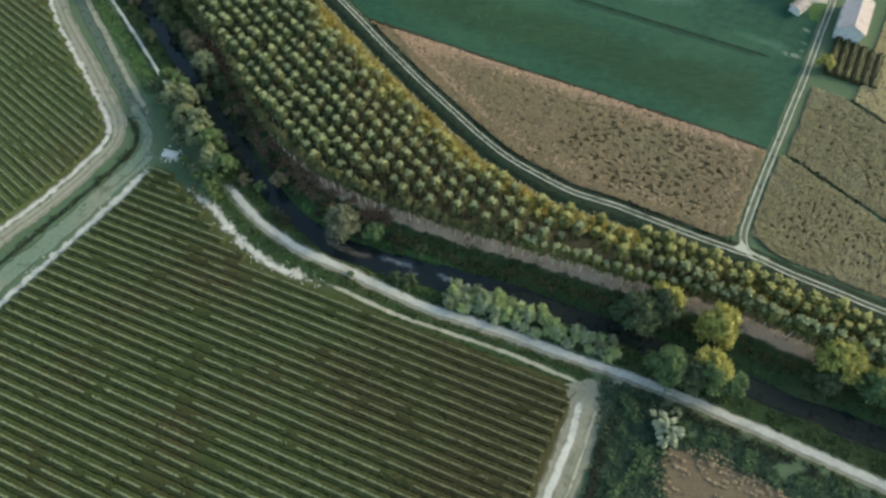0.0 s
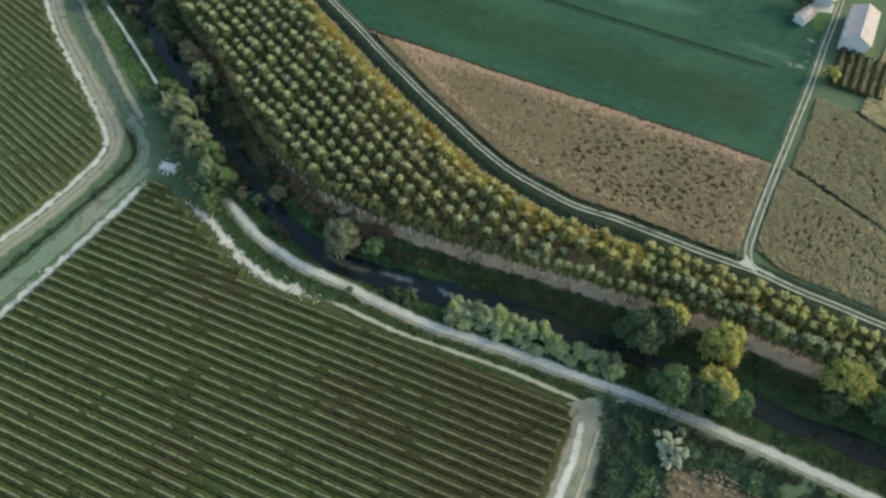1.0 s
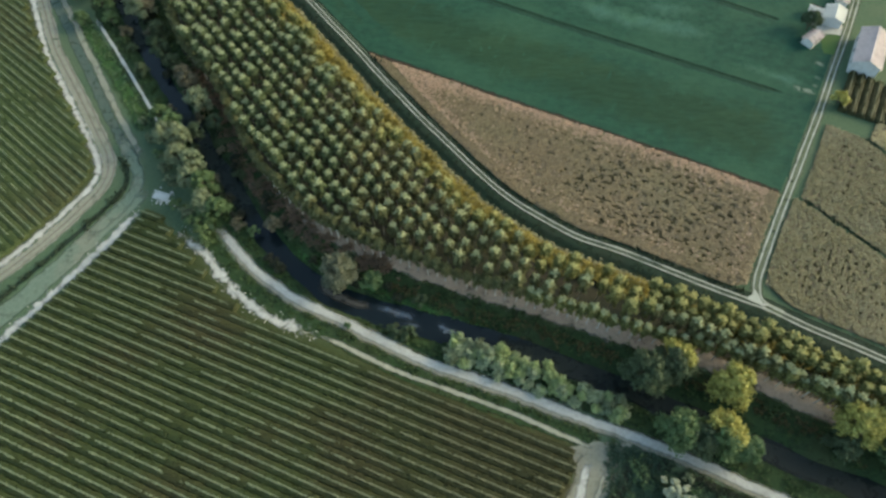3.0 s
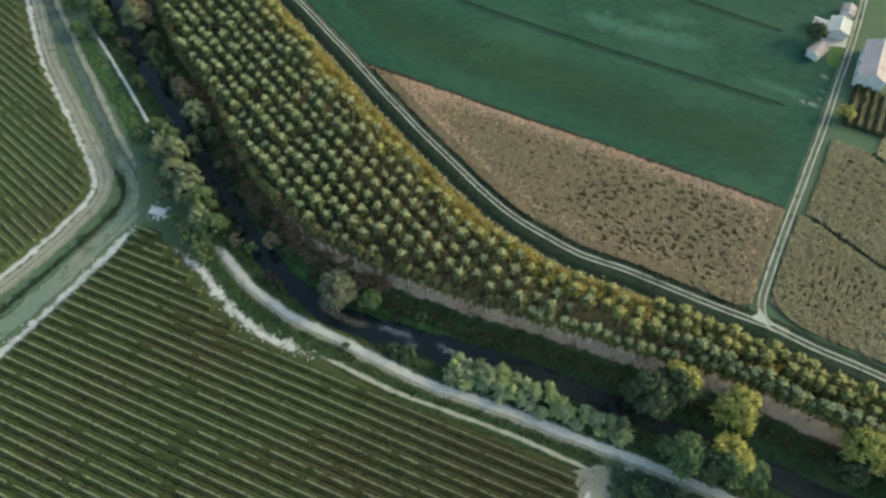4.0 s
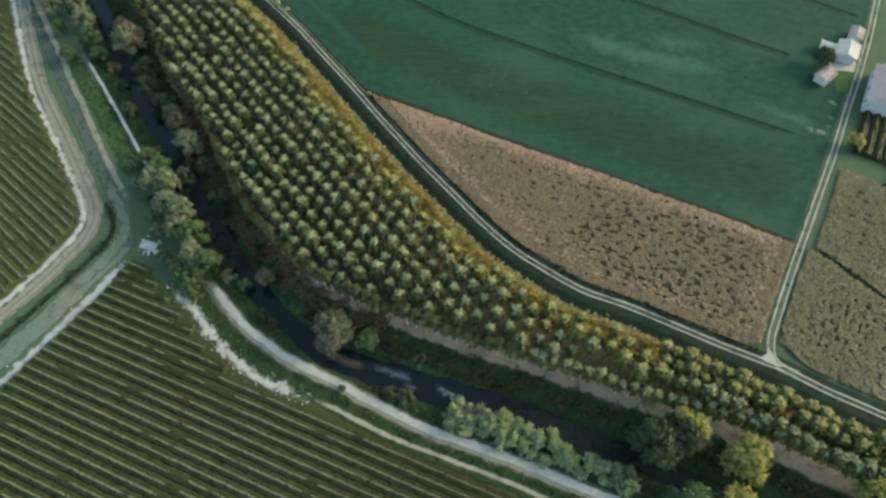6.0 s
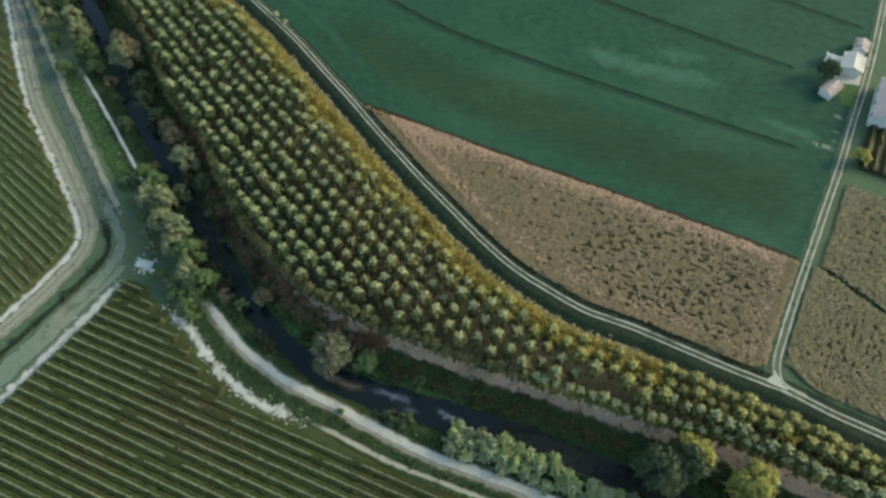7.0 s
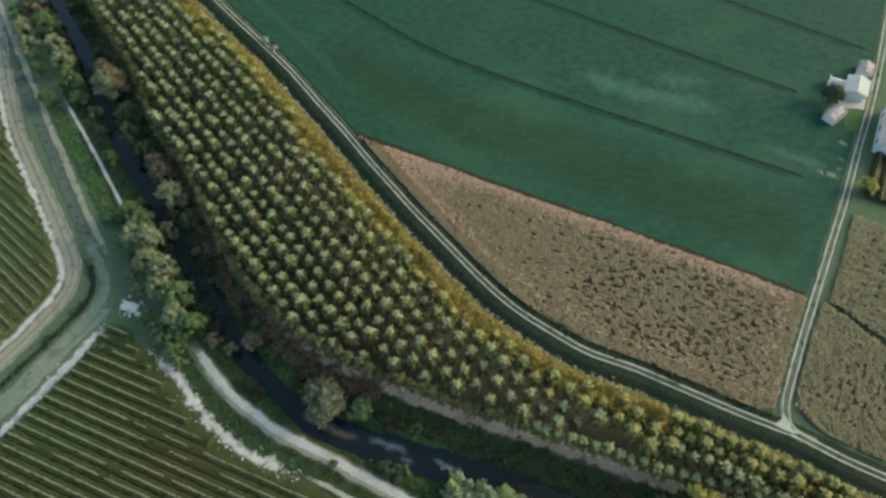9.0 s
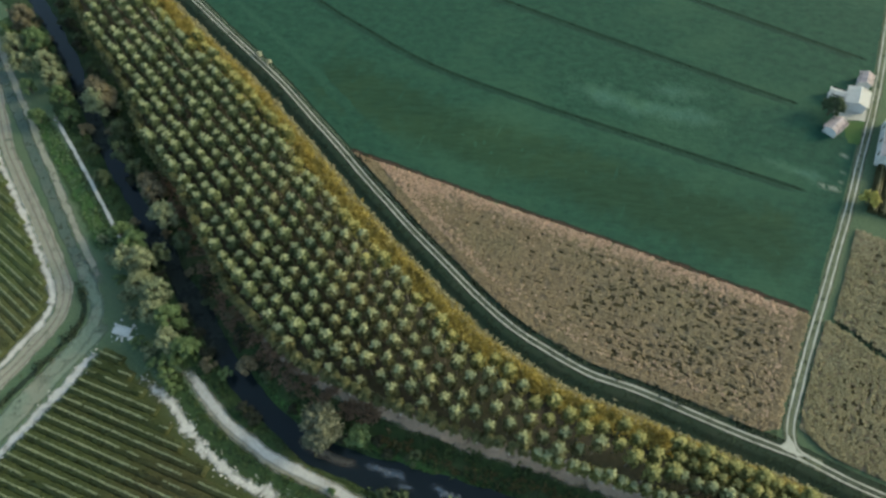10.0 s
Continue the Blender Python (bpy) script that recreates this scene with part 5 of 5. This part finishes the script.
# ---- crops and weeds ----
def crop(name, poly, rng, per_m2, tall, leaf, label, blades=5, hole=0.70, degrees=-24.7, rows=0.85, cut=None, rim=None, holes=False, places=None, sparse=0.46):
    """A standing crop in drill rows, thinned in ragged holes."""
    if places is None:
        p = np.array(poly)
        lo, hi = p.min(0), p.max(0)
        if cut is not None:
            lo, hi = np.maximum(lo, cut[0]), np.minimum(hi, cut[1])
        m = int((hi[0] - lo[0]) * (hi[1] - lo[1]) * per_m2)
        q = rng.uniform(lo, hi, (m, 2))
        u = np.array([math.cos(radians(degrees)), math.sin(radians(degrees))])
        v = np.array([-u[1], u[0]])
        a, b = q @ u, q @ v
        b = np.round(b / rows) * rows + rng.normal(0, 0.15, m)
        q = a[:, None] * u + b[:, None] * v
        q = q[inside(q, poly)]
        a, b = q @ u, q @ v
        gap = np.array([noise.noise(Vector((s / 2.2, t / 0.7, 2.0))) + 0.35 * noise.noise(Vector((s / 0.9, t / 0.55, 5.0))) + 0.22 * noise.noise(Vector((s / 14, t / 9, 8.0))) for s, t in zip(a, b)])
        edge = away(q, np.array([a_ + (b_ - a_) * f for a_, b_ in zip(p, np.roll(p, -1, 0)) for f in np.arange(0, 1, 0.04)]))[0]
        ok = gap < hole + 0.45 * (1 - ease(edge, 0.5, 6.0)) - sparse * ease(q[:, 0], -10, 48)
        if rim is not None:
            near_edge = edge + 1.6 * gap + rng.normal(0, 1, len(q)) * (0.4 + 0.25 * edge) < 2.6 + 5.0 * (1 - ease(q[:, 0], -20, 18))
            crop(name, poly, rng, 0, tall, rim, label + ", pinkish along its rim", blades, places=q[ok & near_edge & (away(q, TRACK)[0] > 5) & (away(q, SIDE_ROAD)[0] > 4.5)])
            ok &= ~(near_edge & (away(q, TRACK)[0] > 5) & (away(q, SIDE_ROAD)[0] > 4.5))
        # low dark leaves in the holes stand in for both weeds and shade
        if rim is not None or holes:
            bare = q[gap >= hole + 0.45 * (1 - ease(edge, 0.5, 6.0)) - sparse * ease(q[:, 0], -10, 48)]
            crop(name, poly, rng, 0, 0.22, OCHRE_WEED, "dark leaves standing for weeds and shade in the crop's ragged holes", blades, places=bare)
        q = q[ok]
    else:
        q = places
    m = len(q)
    c = np.repeat(np.column_stack([q, np.zeros(m)]), blades, 0)
    ang, rise = rng.uniform(0, 2 * math.pi, m * blades), rng.uniform(0.55, 1.0, m * blades)
    hgt = tall * (1 + 0.2 * np.repeat(np.array([wobble(x, y, 3, 6) for x, y in q]), blades)) * rise
    c += np.column_stack([np.cos(ang) * 0.26 * (1.2 - rise), np.sin(ang) * 0.26 * (1.2 - rise), hgt])
    nrm = np.column_stack([np.cos(ang) * 0.3, np.sin(ang) * 0.3, np.full(len(ang), 1.9)])
    ob = new(name, leaf_mesh(name, c, nrm, 0.34, leaf, rng, 1.7))
    return tagged(ob, label, "crop", kind="stuff")


rng = np.random.default_rng(23)
crop("dry_crop", CROP_A, rng, 7.0, 0.65, DRY_CROP, "tan dry standing crop with dark ragged holes", rim=PINK_CROP, hole=0.74, sparse=0.60)
crop("dry_crop", CROP_B, rng, 7.0, 0.65, GREEN_CROP, "dry tan and olive crop beside the lane", cut=((70, 20), (125, 75)), degrees=60, hole=0.72, holes=True, rows=0.4)
crop("dry_crop", CROP_C, rng, 7.0, 0.65, GREEN_CROP, "dry tan and olive crop beside the lane", cut=((85, 30), (140, 100)), degrees=-49, hole=0.72, holes=True, rows=0.4)
crop("dry_crop", CROP_D, rng, 6.0, 0.65, GOLD_CROP, "tan dry crop behind the barn", cut=((105, 50), (165, 170)), degrees=-49)
crop("dry_crop", CROP_E, rng, 4.5, 0.4, STUBBLE, "low brown stubble crop beside the scrub", cut=((38, -25), (85, 0)), hole=0.1)


def weeds(name, line, left, right, rng, per_m, tall, leaf, label, size=0.32, bald=-0.15):
    """Rough weeds scattered along a line between two offsets."""
    n = side(line)
    m = int(len(line) * per_m)
    i = rng.integers(0, len(line), m)
    o = rng.uniform(-right, left, m)
    p = line[i] + n[i] * o[:, None] + rng.normal(0, 0.5, (m, 2))
    p = p[(away(p, PATH_SOUTH)[0] > 1.9) & (away(p, PATH_NORTH)[0] > 1.1) & (away(p, RIVER)[0] > 3.2)]
    lump = np.array([wobble(x, y, 3.5, 9) for x, y in p])
    p, lump = p[lump > bald], np.maximum(-0.2, lump[lump > bald])
    me = bpy.data.meshes.new("spots")
    me.from_pydata([(x, y, 0) for x, y in p], [], [])
    base = np.array([v.co[2] for v in draped(me, 0.05).vertices])
    bpy.data.meshes.remove(me)
    blades = 5
    c = np.repeat(np.column_stack([p, base]), blades, 0) + rng.normal(0, 0.22, (len(p) * blades, 3)) * (1, 1, 0)
    c[:, 2] += tall * rng.uniform(0.2, 1, len(c)) * np.repeat(0.6 + lump, blades)
    nrm = np.column_stack([rng.normal(0, .5, len(c)), rng.normal(0, .5, len(c)), np.ones(len(c))])
    return tagged(new(name, leaf_mesh(name, c, nrm, size, leaf, rng, 1.6)), label, "weeds", kind="stuff")


weeds("bank_weeds", RIVER[20:-45], 9, 3.2, rng, 9, 0.9, WEED, "rough green weeds on the river bank", 0.4)
weeds("bank_weeds", RIVER[20:-45], -2.4, 7.5, rng, 7, 0.8, WEED, "rough green weeds below the path", 0.4)
weeds("path_weeds", PATH_SOUTH[:-40], -2.0, 3.2, rng, 6, 0.4, WEED, "low weeds between path and vineyard")
weeds("path_weeds", PATH_NORTH, -1.7, 4.6, rng, 5, 0.5, PALE_BRAMBLE, "rough green weeds beside the narrow path", 0.4)
weeds("ditch_weeds", DITCH, 0.7, 0.7, rng, 5, 0.5, DARK_WEED, "dark weeds in the narrow ditch")
weeds("field_weeds", TRACK[(TRACK[:, 1] < 121) & (TRACK[:, 1] > 44)], 2.5, -1.3, rng, 4, 0.35, DARK_WEED, "dark weeds between track and crop")
for a, b in (((89.5, 70.4), (125, 27.5)), ((109.8, 89.2), (150, 41))):
    weeds("ditch_weeds", spline([a, ((a[0] + b[0]) / 2, (a[1] + b[1]) / 2), b]), 0.4, 0.4, rng, 6, 0.4, DARK_WEED, "dark weeds along a field boundary")
weeds("brambles", spline([(38.5, 11), (37.0, 2), (35.5, -8), (31, -22)]), 6.2, 6.0, rng, 84, 0.9, BRAMBLE, "dark blue-green brambles and weeds in the waste corner", 0.34, -9)
weeds("brambles", spline([(38.5, 11), (37.0, 2), (35.5, -8), (31, -22)]), 5.5, 4.2, rng, 40, 1.2, PALE_BRAMBLE, "fresh green weed clumps in the waste corner", 0.34, 0.12)
weeds("brambles", spline([(44, 5.0), (56, 0.0), (70, -7.5), (90, -18.5)]), 1.0, 4.0, rng, 24, 0.9, PALE_BRAMBLE, "fresh green weed clumps between path and stubble", 0.34, 0.1)
weeds("brambles", spline([(44, 5.0), (56, 0.0), (70, -7.5), (90, -18.5)]), 2.0, 5.0, rng, 40, 0.6, BRAMBLE, "dark blue-green weeds between path and stubble", 0.34, -0.4)
weeds("fence_weeds", spline([(36.2, 9.4), (34.6, 6.0), (31.2, 0.2), (28.6, -6.4), (24, -17)]), 0.35, 0.35, rng, 16, 0.9, BRUSH_DARK, "dark weedy fence line beside the headland", 0.3, -9)
weeds("fence_weeds", spline([(40.5, 9.0), (48.9, 5.0), (56, 1.6), (63.3, -2.4), (72, -7)]), 0.5, 0.5, rng, 14, 1.0, BRUSH_DARK, "dark weedy hedge line below the path", 0.3, -0.2)
west_stretch = WEST_LINE[(WEST_LINE[:, 0] > -70) & (WEST_LINE[:, 0] < -10)]
weeds("brown_scrub", west_stretch, 1.0, 3.6, rng, 34, 0.5, BROWN_SCRUB, "brown leafless scrub at the plantation's foot", 0.35)
dry_stretch = WEST_LINE[(WEST_LINE[:, 0] >= -10) & (WEST_LINE[:, 0] < 85)]
weeds("brown_scrub", dry_stretch, -3.0, 5.4, rng, 7, 0.5, OCHRE_WEED, "brown dry stalks below the plantation's foot", 0.35)
weeds("edge_grass", TRACK, -5.2, 6.9, rng, 24, 0.5, POPLAR_EDGE, "tall pale yellow grass strip beside the poplars", 0.36, -9)
weeds("golden_scrub", TRACK, -6.2, 10.4, rng, 30, 2.2, GOLD_WEED, "golden ochre scrub at the plantation's edge", 0.36, -9)


# ---- river stones ----
def stones(x, y, long, wide, degrees, count, rng, label):
    bm = bmesh.new()
    c, s = math.cos(radians(degrees)), math.sin(radians(degrees))
    for _ in range(count):
        a, b = rng.normal(0, long / 2), rng.normal(0, wide / 2)
        r = rng.uniform(0.15, 0.42)
        m = Matrix.Translation((x + a * c - b * s, y + a * s + b * c, -1.18 + rng.uniform(0, .08))) @ Euler(rng.uniform(0, 3, 3)).to_matrix().to_4x4() @ Matrix.Diagonal((r * 1.3, r, r * 0.55, 1))
        bmesh.ops.create_icosphere(bm, subdivisions=1, radius=1, matrix=m)
    me = bpy.data.meshes.new("river_stones")
    bm.to_mesh(me)
    bm.free()
    me.materials.append(STONES)
    return tagged(new("river_stones", me), label, "stones", kind="stuff")


rng = np.random.default_rng(31)
RIFFLES = [([(-15.5, 44.2), (-12.0, 43.2), (-8.0, 41.6), (-5.6, 40.2)], 1.5), ([(-2.8, 39.6), (0.6, 38.2), (3.6, 36.8), (5.4, 36.2)], 1.3), ([(-9.8, 40.2), (-6.6, 39.4), (-4.0, 38.4)], 0.8), ([(-29.5, 50.2), (-25.0, 47.4), (-20.0, 45.2), (-15.5, 43.6)], 1.5)]
for k, (line, wide) in enumerate(RIFFLES):
    setting("riffle", ribbon("riffle", spline(line, 0.5), wide, wide, -1.135, SHALLOW if k < 3 else SILT, rag=0.45, seed=70 + k, feather=wide * 0.95, taper=(3, 2.5), tufts=1.5), "pale broken water over a shallow riffle" if k < 3 else "brown silty shallow at the bend", "water")
for x, y, long, wide in ((-11.0, 42.6, 2.6, 0.5), (1.6, 37.6, 2.4, 0.5)):
    stones(x, y, long, wide, -22, 14, rng, "grey stones lying on a shallow riffle")


def edge_stones(line, reach, count, rng, label):
    """Pale field stones thrown to the edge of a vineyard."""
    bm = bmesh.new()
    n = side(line)
    for _ in range(count):
        i = rng.integers(len(line))
        x, y = line[i] + n[i] * rng.normal(0, reach) + rng.normal(0, 0.4, 2)
        r = rng.uniform(0.07, 0.24)
        m = Matrix.Translation((x, y, 0.07)) @ Euler(rng.uniform(0, 3, 3)).to_matrix().to_4x4() @ Matrix.Diagonal((r * 1.3, r, r * 0.6, 1))
        bmesh.ops.create_icosphere(bm, subdivisions=1, radius=1, matrix=m)
    me = bpy.data.meshes.new("field_stones")
    bm.to_mesh(me)
    bm.free()
    me.materials.append(PALE_STONE)
    return tagged(new("field_stones", me), label, "stones", kind="stuff")


edge_stones(STONY, 0.9, 260, rng, "whitish field stones along the vineyard's edge")
edge_stones(VINE_EDGE[VINE_EDGE[:, 1] > 5], 0.8, 300, rng, "whitish field stones along the vineyard's edge")


# ---- buildings ----
def slab(bm, corners, low, high):
    """An upright prism over a list of corners."""
    a = [bm.verts.new((x, y, low)) for x, y in corners]
    b = [bm.verts.new((x, y, high)) for x, y in corners]
    n = len(a)
    bm.faces.new(a[::-1])
    bm.faces.new(b)
    for i in range(n):
        bm.faces.new((a[i], a[(i + 1) % n], b[(i + 1) % n], b[i]))


def done(name, bm, material):
    bmesh.ops.recalc_face_normals(bm, faces=bm.faces[:])
    me = bpy.data.meshes.new(name)
    bm.to_mesh(me)
    bm.free()
    me.materials.append(material)
    return me


def gabled(name, x, y, degrees, long, wide, eaves, ridge, roof_mat, wall_mat, label, category, rng):
    """A plain rural building: walls with gables, a pitched roof with overhang, doors and windows."""
    b = new(name)
    b.matrix_basis = pose(x, y, 0.02, 0, 0, degrees)
    bm = bmesh.new()
    ends = []
    for s in (-1, 1):
        ends.append([bm.verts.new((s * long / 2, a, z)) for a, z in ((-wide / 2, 0), (wide / 2, 0), (wide / 2, eaves), (0, ridge), (-wide / 2, eaves))])
        bm.faces.new(ends[-1])
    for i in (0, 1, 4):
        j = (i + 1) % 5
        bm.faces.new((ends[0][i], ends[0][j], ends[1][j], ends[1][i]))
    part("wall", done("wall", bm, wall_mat), b)
    rise = (ridge - eaves) / (wide / 2)
    for s in (-1, 1):
        bm = bmesh.new()
        n, o = 12, wide / 2 + 0.45
        cols = []
        for i in range(n + 1):
            px, up = -long / 2 - 0.4 + (long + 0.8) * i / n, rng.uniform(0, 0.03)
            cols.append([bm.verts.new((px, s * o * f, ridge + .06 + up - rise * o * f)) for f in (0, 0.34, 0.67, 1)])
        for p, q in zip(cols, cols[1:]):
            for k in range(3):
                bm.faces.new((p[k], q[k], q[k + 1], p[k + 1]))
        bmesh.ops.solidify(bm, geom=bm.faces[:], thickness=0.14)
        part("roof", done("roof", bm, roof_mat), b)
    bm = bmesh.new()
    slab(bm, [(-long / 2 - .4, -.12), (long / 2 + .4, -.12), (long / 2 + .4, .12), (-long / 2 - .4, .12)], ridge + .05, ridge + .16)
    part("ridge_cap", done("ridge_cap", bm, roof_mat), b)
    for s in (-1, 1):
        if s > 0:
            bm = bmesh.new()
            slab(bm, [(s * long / 2, -0.8), (s * (long / 2 + .05), -0.8), (s * (long / 2 + .05), 0.8), (s * long / 2, 0.8)], 0, 2.1)
            part("door", done("door", bm, DARK_PAINT), b, "dark wooden door")
        for i in range(3):
            bm = bmesh.new()
            cx = -long / 2 + long * (i + 0.5) / 3
            slab(bm, [(cx - .5, s * wide / 2), (cx + .5, s * wide / 2), (cx + .5, s * (wide / 2 + .05)), (cx - .5, s * (wide / 2 + .05))], 1.2, 2.4)
            part("window", done("window", bm, DARK_PAINT), b)
    return tagged(b, label, category, "farm buildings")


rng = np.random.default_rng(41)
gabled("barn", 120.6, 118.2, 61, 15.0, 7.0, 4.0, 5.6, ROOF_PINK, PLASTER, "long barn with faded pinkish tiled roof", "barn", rng)
gabled("farmhouse", 116.6, 134.4, 62, 6.0, 5.2, 2.5, 3.3, ROOF_GREY, PLASTER, "pale farmhouse with whitish roof in a gravel yard", "house", rng)
gabled("shed", 112.0, 136.6, -28, 3.6, 2.8, 2.0, 2.5, ROOF_GREY, PLASTER, "small shed with pale roof beside the farmhouse", "shed", rng)
gabled("shed", 107.6, 125.4, 40, 5.0, 3.4, 2.0, 2.6, ROOF_MOTTLED, PLASTER, "low shed with faded mottled roof beside a lawn", "shed", rng)
gabled("shed", 121.6, 141.4, 60, 4.0, 3.2, 2.2, 2.8, ROOF_MOTTLED, PLASTER, "low shed with faded mottled roof by the lane", "shed", rng)


def sluice():
    """A small concrete culvert head where the ditches meet."""
    s = new("culvert")
    s.matrix_basis = pose(-69.4, 74.6, 0.03, 0, 0, -18)
    bm = bmesh.new()
    slab(bm, [(-2.0, -1.0), (2.0, -1.0), (2.0, 1.0), (-2.0, 1.0)], 0, 0.3)
    part("slab", done("slab", bm, CONCRETE), s)
    bm = bmesh.new()
    slab(bm, [(-2.0, 0.8), (2.0, 0.8), (2.0, 1.1), (-2.0, 1.1)], 0, 0.6)
    part("headwall", done("headwall", bm, CONCRETE), s)
    bm = bmesh.new()
    slab(bm, [(2.2, -1.6), (3.4, -1.6), (3.4, -0.5), (2.2, -0.5)], 0, 0.45)
    part("block", done("block", bm, CONCRETE), s)
    return tagged(s, "weathered pale concrete culvert head beside the vines", "culvert")


sluice()
bm = bmesh.new()
rng = np.random.default_rng(53)
for _ in range(46):
    r = rng.uniform(0.12, 0.38)
    m = Matrix.Translation((-69.0 + rng.normal(0, 1.7), 74.2 + rng.normal(0, 1.1), 0.1)) @ Euler(rng.uniform(0, 3, 3)).to_matrix().to_4x4() @ Matrix.Diagonal((r * 1.4, r, r * 0.7, 1))
    bmesh.ops.create_icosphere(bm, subdivisions=1, radius=1, matrix=m)
tagged(new("rubble", done("rubble", bm, CONCRETE)), "pale rubble stones round the culvert head", "stones", kind="stuff")
